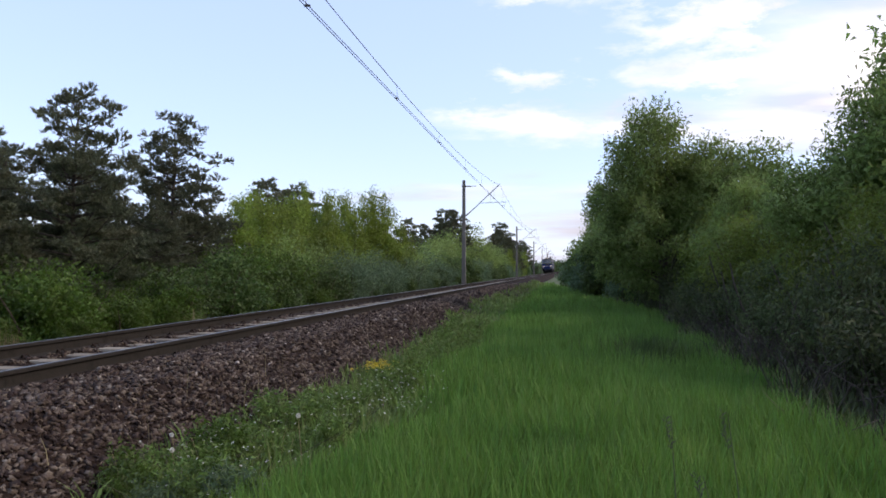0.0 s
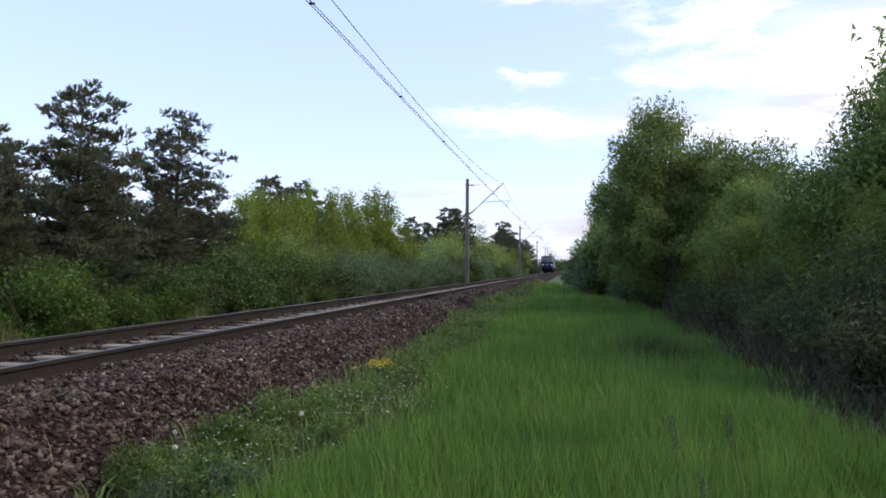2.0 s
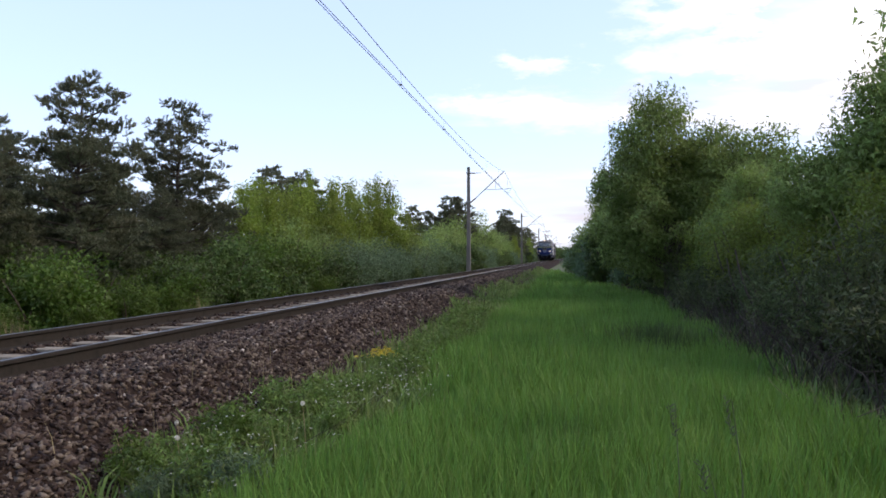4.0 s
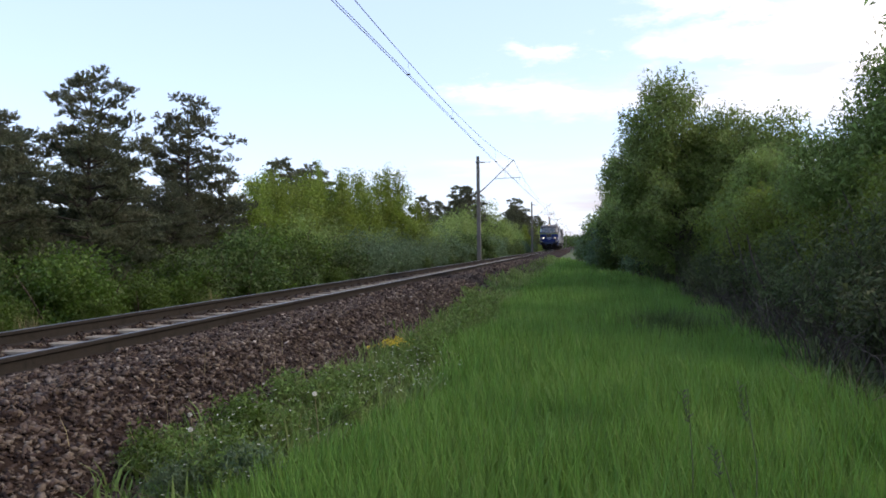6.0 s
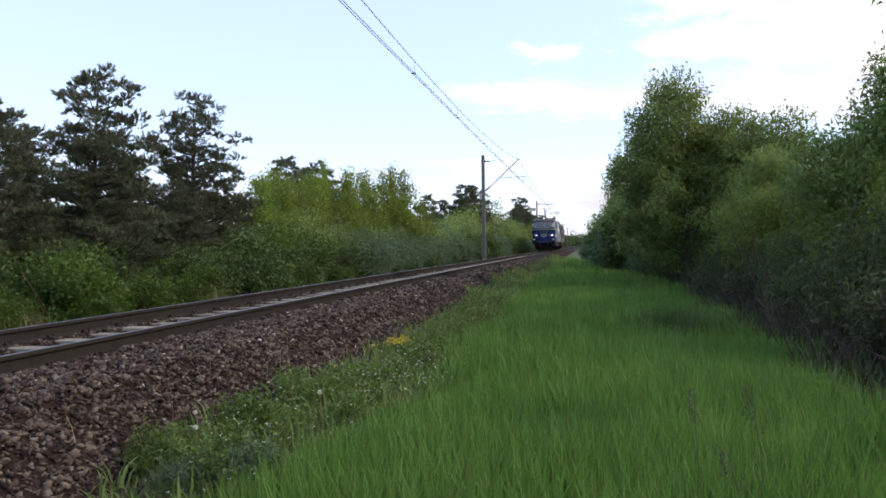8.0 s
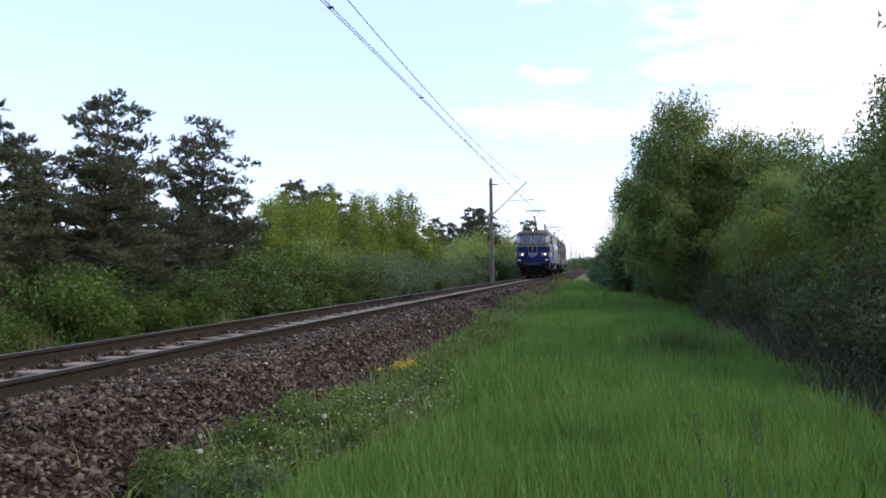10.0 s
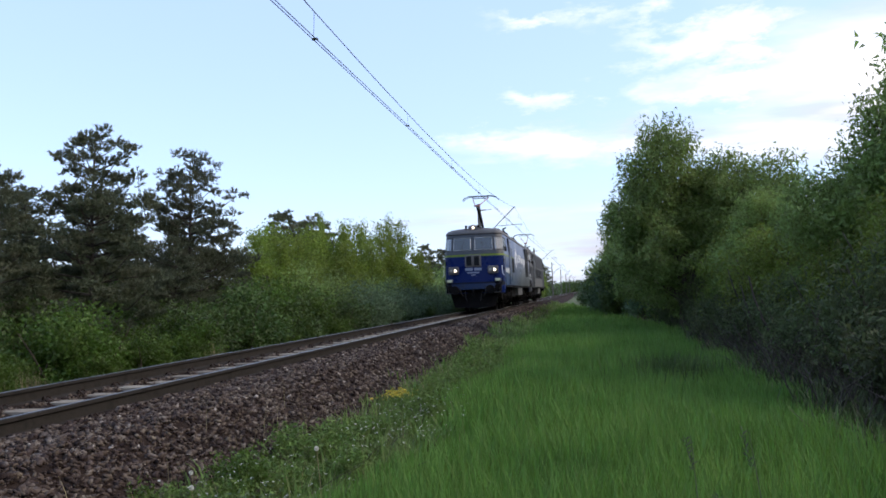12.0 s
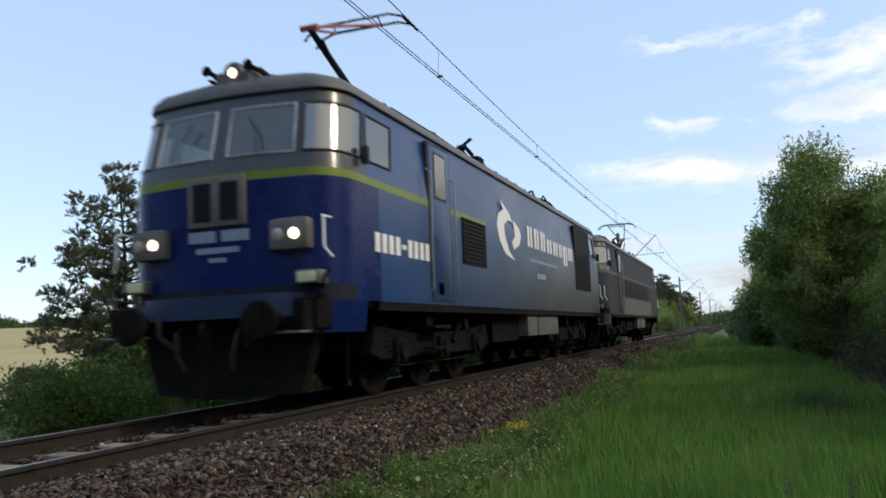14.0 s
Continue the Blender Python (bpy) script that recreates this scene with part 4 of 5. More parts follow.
# ---- trees and shrubs ----
M_PINE = material("pine_needles", [(.052, .073, .040), (.095, .112, .060), (.150, .148, .088)], 0.65, scale=.9, island=.4, translucent=.25, own=.12)
M_BIRCH = material("young_birch_leaves", [(.11, .172, .020), (.165, .232, .031), (.22, .28, .048)], 0.6, scale=.7, island=.3, translucent=.5, own=.15)
M_WILLOW = material("willow_leaves", [(.125, .20, .052), (.19, .27, .072), (.24, .31, .10)], 0.6, scale=.8, island=.4, translucent=.55, own=.12)
M_SHRUB = material("shrub_leaves", [(.036, .072, .017), (.066, .112, .025), (.098, .142, .038)], 0.65, scale=1.0, island=.4, translucent=.38, own=.2)
M_BRIGHT = material("fresh_green_leaves", [(.050, .098, .013), (.080, .138, .019), (.118, .172, .030)], 0.6, scale=1.2, island=.35, translucent=.45, own=.15)
M_GREY = material("grey_green_leaves", [(.075, .135, .065), (.13, .19, .098)], 0.7, scale=1.5, island=.35, translucent=.35, own=.15)
# the gloom beneath the dense willows is put into this leaf colour
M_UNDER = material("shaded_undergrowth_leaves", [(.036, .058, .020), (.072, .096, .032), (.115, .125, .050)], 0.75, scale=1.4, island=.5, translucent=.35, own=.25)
M_SALLOW = material("sallow_leaves", [(.10, .15, .022), (.15, .20, .030), (.20, .235, .045)], 0.6, scale=1.1, island=.4, translucent=.5, own=.1)
M_TWIG = material("dead_brushwood", [(.035, .028, .022), (.07, .055, .042)], 0.95, scale=6, island=.4)


def leaf_mesh(name, centres, radii, per, size, mat, seed, droop=0.0, slim=.5):
    """Small folded leaves in clumps round the centres."""
    g = np.random.default_rng(seed)
    c = np.repeat(centres, per, 0)
    rad = np.repeat(radii, per)[:, None]
    n = len(c)
    off = np.clip(g.normal(size=(n, 3)), -1.7, 1.7) * np.array([.55, .55, .42])
    p = c + off * rad
    p[:, 2] -= droop * np.clip(np.abs(g.normal(size=n)), 0, 1.6) * rad[:, 0]
    d = g.normal(size=(n, 3))
    d[:, 2] -= droop * 2.2
    d /= np.linalg.norm(d, axis=1, keepdims=True)
    q = g.normal(size=(n, 3))
    s = np.cross(d, q)
    s /= np.linalg.norm(s, axis=1, keepdims=True) + 1e-9
    L = size * g.uniform(.6, 1.35, (n, 1))
    up = np.cross(s, d)
    v = np.stack([p - s * L * slim * .5, p + s * L * slim * .5 + up * L * .1, p + d * L], 1).reshape(-1, 3)
    f = np.arange(3 * n).reshape(-1, 3)
    return arrays(name, v, f, mat)


def clump_centres(n, seed, lobes):
    """Centres of leaf clumps, gathered near the surface of some lobes (x, y, z, rx, rz)."""
    g = np.random.default_rng(seed)
    out = []
    w = np.array([a[3] * a[4] for a in lobes])
    for i in g.choice(len(lobes), n, p=w / w.sum()):
        x, y, z, rx, rz = lobes[i]
        d = g.normal(size=3)
        d /= np.linalg.norm(d)
        d *= g.uniform(.35, 1.08) ** .6
        out.append((x + d[0] * rx, y + d[1] * rx, z + d[2] * rz))
    return np.array(out)


def limbs(base, centres, n, seed, r0, lean=(0, 0), top=None):
    """A trunk with tapered limbs that reach towards some of the clumps."""
    g = np.random.default_rng(seed)
    h = top if top else centres[:, 2].max() * .82
    geo = Geo()
    pts = [(base[0] + lean[0] * t ** 1.5 + .06 * math.sin(5 * t + seed), base[1] + lean[1] * t ** 1.5 + .06 * math.cos(4 * t + seed), base[2] + (h - base[2]) * t) for t in np.linspace(0, 1, 9)]
    geo.tube(pts, [r0 * (1.25 - 1.1 * t) for t in np.linspace(0, 1, 9)], 9)
    for i in g.choice(len(centres), min(n, len(centres)), replace=False):
        c = centres[i]
        k = min(7, max(1, int((c[2] - base[2]) / (h - base[2]) * 8 * g.uniform(.35, .8))))
        a = Vector(pts[k])
        b = Vector(c)
        m = a.lerp(b, .5) + Vector((g.normal() * .12, g.normal() * .12, .12 * (b - a).length))
        r = r0 * (1.2 - k * .13) * .38
        geo.tube([a, a.lerp(m, .5) + Vector((0, 0, .03)), m, b], [r, r * .75, r * .5, r * .16], 5)
    return geo


def leafy(name, label, category, lobes, clumps, per, size, mat, seed, radius=.42, r0=.11, nlimbs=16, droop=.25, lean=(0, 0), group="", bark=None, slim=.5, stems=1, kind=""):
    root = tagged(new(name), label, category, group, kind)
    c = clump_centres(clumps, seed, lobes)
    part("crown", leaf_mesh("crown", c, np.random.default_rng(seed).uniform(.6, 1.3, len(c)) * radius, per, size, mat, seed + 1, droop, slim), mat, root)
    geo = Geo()
    for s in range(stems):
        b = (0, 0, -.25) if stems == 1 else (.35 * math.cos(s * 2.4), .35 * math.sin(s * 2.4), -.25)
        g2 = limbs(b, c, nlimbs // stems, seed + 5 * s, r0, lean if stems == 1 else (1.6 * b[0], 1.6 * b[1]))
        geo.add(g2.v, g2.f)
    part("trunk", geo, bark or M_BARK, root, "dark bark" if not bark else "")
    return root


def put(root, x, y, s=1.0, turn=0, sz=None, dz=0.0):
    root.matrix_basis = pose(x, y, ground_z(x, y) + dz, 0, 0, turn) @ Matrix.Diagonal((s, s, sz or s, 1))
    return root


def again(root, x, y, s=1.0, turn=0, sz=None, dz=0.0):
    keep = root.scale.copy()
    m = pose(x, y, ground_z(x, y) + dz, 0, 0, turn) @ Matrix.Diagonal((s / keep[0], s / keep[1], (sz or s) / keep[2], 1))
    return copy_thing(root, m)


def pine(h, spread, seed, whorls=13, twigs=11, bare=.10, coarse=1.0, label="dark Scots pine with ragged upswept branches"):
    """A pine: whorls of upswept limbs whose twigs are brushes of needles."""
    g = np.random.default_rng(seed)
    root = tagged(new("pine_tree"), label, "tree", "pines")
    wood, tw_a, tw_b = Geo(), [], []
    bend = g.uniform(-.25, .25, 2)
    axis = [(bend[0] * math.sin(3 * t), bend[1] * math.sin(2.5 * t), -.3 + (h + .3) * t) for t in np.linspace(0, 1, 12)]
    wood.tube(axis, [.015 + .10 * (1 - t) * h / 7 for t in np.linspace(0, 1, 12)], 9)
    turn = g.uniform(0, 6.283)
    for w in range(whorls):
        t = min(max(bare + (.99 - bare) * (w + g.uniform(-.3, .3)) / (whorls - 1), bare), .99)
        i = min(10, int(t * 11))
        a = Vector(axis[i]).lerp(Vector(axis[i + 1]), t * 11 - i)
        # broad below, a rounded and broken top
        reach = spread * min(1.0, .70 + (t - bare) * 1.1) * max(0.0, 1.0 - t) ** .62 + .16
        for k in range(int(g.integers(5, 8)) if t < .75 else (4 if t < .9 else 3)):
            ang = turn + w * 2.4 + k * 1.26 + g.uniform(-.5, .5)
            L = reach * g.choice((.35, .55, .7, .85, .95, 1.12))
            out = Vector((math.cos(ang), math.sin(ang), 0))
            m = a + out * L * .55 + Vector((0, 0, L * (.02 + .2 * t)))
            b = a + out * L + Vector((0, 0, L * g.uniform(.08, .30 + .35 * t) + .05))
            wood.tube([a, m, b], [.016 + .010 * L, .014, .008], 5)
            # pads of foliage towards the end of the limb
            for q in range(1 + int(g.uniform(1.5, 2.6) * L)):
                f = g.uniform(.45, 1.0) if q else .97
                p = a.lerp(m, f * 2) if f < .5 else m.lerp(b, f * 2 - 1)
                p = p + Vector((float(g.normal(0, .16 * L ** .5)), float(g.normal(0, .16 * L ** .5)), float(g.normal(.03, .05))))
                size = g.uniform(.75, 1.3)
                for u in range(twigs):
                    d = Vector((float(g.normal()), float(g.normal()), float(g.normal(.35, .55)))).normalized()
                    o = p + Vector((d.x * .17, d.y * .17, d.z * .09)) * float(size * g.uniform(.2, 1.2))
                    d = d + Vector((0, 0, .45))
                    tw_a.append(o[:])
                    tw_b.append((o + d.normalized() * float(size * g.uniform(.10, .22)))[:])
    pa, pb = np.array(tw_a), np.array(tw_b)
    per = 26 if coarse < 1.5 else 22
    f = g.uniform(0, 1.0, (len(pa) * per, 1)) ** .8
    A, B = np.repeat(pa, per, 0), np.repeat(pb, per, 0)
    n = len(A)
    ax = (B - A) / np.linalg.norm(B - A, axis=1, keepdims=True)
    r = g.normal(size=(n, 3))
    d = r - ax * (r * ax).sum(1, keepdims=True)
    d /= np.linalg.norm(d, axis=1, keepdims=True)
    d = d + ax * .75
    d[:, 2] += .2
    d /= np.linalg.norm(d, axis=1, keepdims=True)
    s = np.cross(d, g.normal(size=(n, 3)))
    s /= np.linalg.norm(s, axis=1, keepdims=True)
    L = g.uniform(.055, .095, (n, 1)) * coarse
    p = A + (B - A) * f
    v = np.stack([p - s * .011 * coarse, p + s * .011 * coarse, p + d * L], 1).reshape(-1, 3)
    part("crown", arrays("crown", v, np.arange(3 * n).reshape(-1, 3), M_PINE), M_PINE, root)
    part("trunk", wood, M_PINE_BARK, root, "reddish brown scaly bark")
    return root


def woods():
    # pines beyond the track
    a = put(pine(6.55, 2.3, 11, 25, 17, .06), -12.75, 19.6)
    b = put(pine(6.9, 2.7, 12, 25, 17, .06), -13.2, 25.6)
    c = put(pine(6.1, 2.4, 13, 24, 17, .05), -14.1, 16.0)
    again(a, -15.6, 20.5, .80, 130)
    again(c, -16.5, 26.5, .9, 75)
    again(b, -15.0, 28.6, .74, 200)
    again(b, -19.5, 30.0, .95, 20)
    again(a, -18.0, 23.5, .80, 250)
    again(c, -12.3, 22.6, .62, 310)
    again(c, -13.6, 29.4, .72, 160)
    # pines far along the line
    al, bl_, cl = put(pine(6.5, 2.6, 14, 18, 9, .12, coarse=1.9), -18.6, 52, 1.08), put(pine(6.8, 2.7, 15, 18, 9, .12, coarse=1.9), -18.2, 47, 1.06), put(pine(6.0, 2.6, 16, 18, 9, .12, coarse=1.9), -19.8, 58, 1.3)
    for x, y, s, turn, src in ((-29, 146, 1.62, 0, bl_), (-18.0, 101, 1.15, 90, al), (-15.8, 106, 1.42, 150, bl_),
                               (-17.8, 112, 1.2, 220, cl), (-13.6, 152, 1.32, 10, al), (-13.0, 160, 1.4, 170, bl_), (-12.4, 170, 1.35, 260, cl), (-15, 180, 1.5, 30, al), (-13.2, 166, 1.66, 120, bl_), (-14.6, 170, 1.5, 40, al), (-11.9, 176, 1.4, 300, cl), (-14.2, 101, 1.42, 70, al), (-15.4, 100, 1.3, 190, cl), (-13.0, 235, 1.5, 120, bl_), (-13.4, 260, 1.6, 60, al)):
        again(src, x, y, s, turn)
    # bright young birches
    bl = [(0, 0, 1.6, 1.0, 1.5), (.2, .1, 3.0, .95, 1.4), (0, -.1, 4.2, .6, 1.2), (.1, 0, 5.2, .3, .8)]
    k = put(leafy("birch_tree", "young birch with fresh yellow-green leaves", "tree", bl, 140, 90, .10, M_BIRCH, 21, .36, .07, 18, .3, group="birches", slim=.7), -12.9, 33.0, .88)
    k2 = put(leafy("birch_tree", "young birch with fresh yellow-green leaves", "tree",
                   [(0, 0, 1.4, 1.2, 1.4), (-.3, .2, 2.9, 1.0, 1.2), (.5, 0, 3.9, .55, 1.0), (-.3, .1, 4.6, .35, .9)], 140, 90, .10, M_BIRCH, 22, .36, .07, 18, .3, group="birches", slim=.7), -13.6, 37.5, .95)
    for x, y, s, turn, src in ((-14.8, 36, .92, 80, k2), (-14.2, 40.5, 1.0, 150, k), (-12.6, 41.0, .93, 220, k2), (-13.6, 44.5, 1.08, 20, k), (-15.0, 45.0, 1.12, 300, k2), (-12.4, 46.5, .98, 100, k2),
                               (-13.0, 50.5, 1.15, 10, k), (-11.9, 51.5, 1.0, 250, k2), (-12.7, 55.5, 1.24, 170, k), (-11.7, 57.0, .98, 60, k2), (-14.7, 52, 1.2, 120, k), (-16.4, 41, 1.05, 200, k), (-13.3, 31.0, .92, 210, k2),
                               (-10.6, 150, 1.0, 0, k), (-10.9, 196, 1.1, 90, k2), (-11.2, 215, 1.2, 45, k)):
        again(src, x, y, s, turn)
    for x, y, s, sz, turn, src in ((-14.3, 42.6, .5, 1.12, 40, k), (-13.4, 44.0, .48, 1.12, 130, k2), (-12.4, 51.0, .55, 1.22, 260, k), (-13.2, 47.6, .5, 1.16, 10, k2)):
        again(src, x, y, s, turn, sz)
    # shrubs along the far side of the track
    sl = [(0, 0, .8, 1.1, .8), (.6, .3, 1.3, .8, .7), (-.6, -.2, 1.2, .8, .8), (0, .2, 1.9, .7, .6)]
    s1 = put(leafy("shrub", "dense dark green shrub beside the railway", "shrub", sl, 100, 62, .105, M_SHRUB, 31, .34, .04, 14, .1, group="shrubs beyond the track", slim=.62, stems=3), -10.3, 22.5)
    s2 = put(leafy("shrub", "dense dark green shrub beside the railway", "shrub", [(0, 0, .7, 1.3, .7), (.5, .5, 1.1, .9, .7), (-.7, .2, 1.0, .8, .6), (.2, -.4, 1.5, .7, .6)], 100, 62, .105, M_SHRUB, 32, .34, .04, 14, .1,
                   group="shrubs beyond the track", slim=.62, stems=3), -10.9, 28)
    s3 = put(leafy("willow_shrub", "grey-green willow shrub beside the railway", "shrub", [(0, 0, .9, 1.5, .9), (.8, .3, 1.5, 1.0, .8), (-.8, 0, 1.4, 1.0, .8), (0, 0, 2.1, .9, .7)], 110, 60, .12, M_GREY, 33, .38, .05, 14, .25,
                   group="willow shrubs beyond the track", slim=.3, stems=3), -10.6, 37)
    s4 = put(leafy("bright_shrub", "fresh green leafy shrub by the track", "shrub", [(0, 0, .55, .85, .55), (.4, .2, .9, .6, .5), (-.3, -.2, 1.0, .55, .5)], 80, 150, .058, M_BRIGHT, 34, .28, .03, 10, .1,
                   group="fresh green shrubs", slim=.65, stems=3), -10.0, 10.6, 1.1)
    g = np.random.default_rng(5)
    for y in np.concatenate([np.arange(20, 34, 2.2), np.arange(34, 66, 3.0)]):
        again((s1, s2)[int(g.integers(2))], -10.7 + g.uniform(-.5, .5), y + g.uniform(-.6, .6), g.uniform(.8, 1.08), g.uniform(0, 360))
    for y in np.arange(36, 70, 3.2):
        again(s3, -10.4 + g.uniform(-.5, .5), y + g.uniform(-1, 1), g.uniform(.85, 1.1), g.uniform(0, 360))
    f1 = put(leafy("shrub", "dense green shrub further along the railway", "shrub", sl, 80, 54, .16, M_SHRUB, 35, .36, .04, 8, .1, group="shrubs beyond the track", slim=.62, stems=3), -10.4, 69, 1.2)
    f3 = put(leafy("willow_shrub", "grey-green willow shrub further along the railway", "shrub", sl, 80, 54, .17, M_GREY, 36, .38, .05, 8, .2, group="willow shrubs beyond the track", slim=.35, stems=3), -13, 70, 1.5)
    for y in np.arange(72, 150, 5.0):
        again((f1, f3, f1)[int(g.integers(3))], -10.6 + g.uniform(-.6, .6), y, g.uniform(1.0, 1.35), g.uniform(0, 360))
    for y in np.arange(72, 150, 7.0):
        again((f3, f1)[int(g.integers(2))], -13.2 + g.uniform(-.8, .8), y, g.uniform(1.3, 1.7), g.uniform(0, 360))
    for y in np.arange(152, 330, 11.0):
        again((f1, f3)[int(g.integers(2))], -11.2 + g.uniform(-.6, .6), y, g.uniform(1.2, 1.7), g.uniform(0, 360))
    for x, y, s in ((-11.2, 13.6, .8), (-10.1, 15.4, .62), (-10.6, 17.7, .95), (-9.9, 19.0, .55), (-10.2, 24.2, .8), (-9.7, 27.4, .6), (-11.8, 17.0, 1.0), (-9.8, 31.5, .7)):
        again(s4, x, y, s, g.uniform(0, 360))
    for x, y, s in ((-10.9, 15.6, 1.35), (-10.3, 19.7, 1.1), (-10.7, 22.6, .95), (-11.3, 26.2, 1.8), (-11.2, 28.6, 1.8)):
        again(s4, x, y, s, g.uniform(0, 360))
    for x, y, s in ((-12.6, 14.6, .85), (-13.4, 17.6, .9), (-12.0, 20.9, .95), (-11.5, 24.9, 1.0), (-14.2, 22.0, 1.0), (-15.5, 17.8, .8), (-12.6, 28.4, 1.1), (-14.8, 27.2, 1.0), (-17.5, 20.0, 1.0), (-16.2, 13.4, .5), (-17.4, 16.4, .7)):
        again((s1, s2)[int(g.integers(2))], x, y, s, g.uniform(0, 360))
    for x, y, s in ((-15.0, 19.8, 1.1), (-16.4, 22.6, 1.2), (-15.8, 24.8, 1.2), (-17.8, 26.0, 1.3), (-16.4, 28.8, 1.3), (-18.6, 21.8, 1.2), (-14.4, 24.0, 1.1), (-19.8, 25.5, 1.4), (-17.0, 31.5, 1.4), (-14.9, 31.8, 1.2), (-19.5, 28.6, 1.5)):
        again((s1, s2)[int(g.integers(2))], x, y, s, g.uniform(0, 360))
    # taller mixed growth between the birches and the line, and further along it
    s5 = put(leafy("thicket_shrub", "tall mid-green thicket beside the railway", "shrub", [(0, 0, 1.0, 1.3, 1.0), (.6, .4, 1.9, 1.0, .9), (-.6, -.2, 1.8, .9, .9), (.1, .1, 2.7, .8, .7)], 130, 62, .12, M_WILLOW, 37, .38, .06, 16, .2,
                   group="thickets beyond the track", slim=.5, stems=3), -11.6, 31)
    for x, y, s, turn in ((-11.4, 34.5, .95, 50), (-11.7, 38, .85, 140), (-11.3, 42.5, .95, 230), (-11.6, 47, .9, 300), (-11.2, 52, 1.0, 20), (-11.5, 57.5, 1.05, 110), (-12.0, 62.5, 1.1, 200), (-11.8, 68, 1.15, 340), (-12.6, 27.0, .8, 90),
                          (-12.9, 106, 2.3, 300), (-12.0, 112, 1.8, 140), (-11.7, 119, 1.6, 20), (-14.0, 96, 2.0, 75), (-12.8, 75, 1.5, 60), (-11.6, 98, 1.5, 30), (-11.8, 122, 1.6, 210), (-12.2, 160, 1.9, 120), (-12.4, 175, 2.0, 20), (-12, 190, 2.0, 200), (-13.0, 83, 1.5, 150), (-12.6, 92, 1.5, 250), (-13.2, 102, 1.6, 10), (-12.8, 115, 1.7, 170), (-13, 130, 1.8, 80), (-12.6, 145, 1.8, 290)):
        again(s5, x, y, s, turn)
    # broad willows and undergrowth at the field's edge
    w1 = put(leafy("willow_tree", "broad leafy willow at the edge of the grass", "tree",
                   [(0, 0, 2.0, 1.9, 1.3), (-.7, .3, 3.2, 1.4, 1.2), (.9, 0, 3.4, 1.3, 1.0), (-.5, 0, 4.4, .95, .9), (-.3, 0, 5.2, .6, .6), (1.2, .2, 4.2, .7, .6)], 420, 165, .098, M_WILLOW, 41, .35, .14, 34, .3, group="willows", slim=.42), 3.2, 27, 1.22)
    w2 = put(leafy("willow_tree", "broad leafy willow at the edge of the grass", "tree",
                   [(0, 0, 1.6, 1.8, 1.1), (.8, .3, 2.8, 1.5, 1.1), (-.9, 0, 2.7, 1.2, 1.0), (.2, 0, 3.9, 1.1, .9), (.3, .2, 4.45, .75, .6)], 400, 160, .098, M_WILLOW, 42, .35, .13, 34, .3, group="willows", slim=.42), 6.1, 16.6, 1.07)
    w3 = put(leafy("willow_tree", "broad leafy willow further along the grass", "tree",
                   [(0, 0, 1.8, 1.9, 1.3), (.8, .3, 3.0, 1.5, 1.1), (-.9, 0, 2.9, 1.2, 1.0), (.2, 0, 4.2, 1.1, .9), (-.3, .2, 5.0, .6, .6)], 260, 90, .15, M_WILLOW, 43, .42, .13, 20, .3, group="willows", slim=.42), 3.2, 34, 1.0)
    for x, y, s, turn, src in ((4.9, 23.0, .82, 60, w2), (5.8, 26.5, 1.0, 160, w3), (6.6, 20.8, .82, 250, w2), (7.6, 17.4, 1.2, 40, w3), (7.3, 13.4, 1.15, 300, w3), (6.9, 10.4, .85, 120, w2), (5.2, 31, 1.0, 100, w3),
                               (2.9, 44, 1.0, 200, w3), (2.4, 54, 1.0, 20, w3), (4.5, 38, .95, 320, w3), (2.6, 49, .7, 80, w3), (3.9, 50, .95, 150, w3), (2.2, 60, .85, 270, w3), (6.5, 45, 1.1, 0, w3), (3.0, 74, 1.0, 30, w3), (3.2, 90, 1.0, 110, w3), (4, 120, 1.2, 200, w3)):
        again(src, x, y, s, turn)
    # fresh sallows in front of the willows
    sal = put(leafy("sallow_bush", "yellow-green sallow bush at the edge of the grass", "shrub", [(0, 0, .9, .9, .8), (.5, .2, 1.5, .8, .7), (-.4, 0, 1.6, .7, .7), (.1, .1, 2.2, .55, .5)], 150, 120, .07, M_SALLOW, 44, .30, .05, 26, .2,
                    group="sallow bushes", slim=.5, stems=3), 4.3, 19.6, 1.05)
    for x, y, s, turn in ((4.9, 13.2, .95, 70), (5.7, 12.4, 1.0, 190), (4.4, 15.4, .8, 250), (4.8, 21.6, 1.1, 120), (6.0, 10.2, .85, 310)):
        again(sal, x, y, s, turn)
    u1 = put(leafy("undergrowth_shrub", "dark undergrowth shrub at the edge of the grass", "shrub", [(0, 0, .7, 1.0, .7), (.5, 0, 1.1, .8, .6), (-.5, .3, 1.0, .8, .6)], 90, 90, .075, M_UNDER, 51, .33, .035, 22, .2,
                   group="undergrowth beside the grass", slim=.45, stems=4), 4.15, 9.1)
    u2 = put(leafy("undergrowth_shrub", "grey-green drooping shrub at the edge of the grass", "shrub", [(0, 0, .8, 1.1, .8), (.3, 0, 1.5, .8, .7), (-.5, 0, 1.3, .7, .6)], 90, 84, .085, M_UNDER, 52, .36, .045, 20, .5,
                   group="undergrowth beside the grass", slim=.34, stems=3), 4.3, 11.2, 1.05)
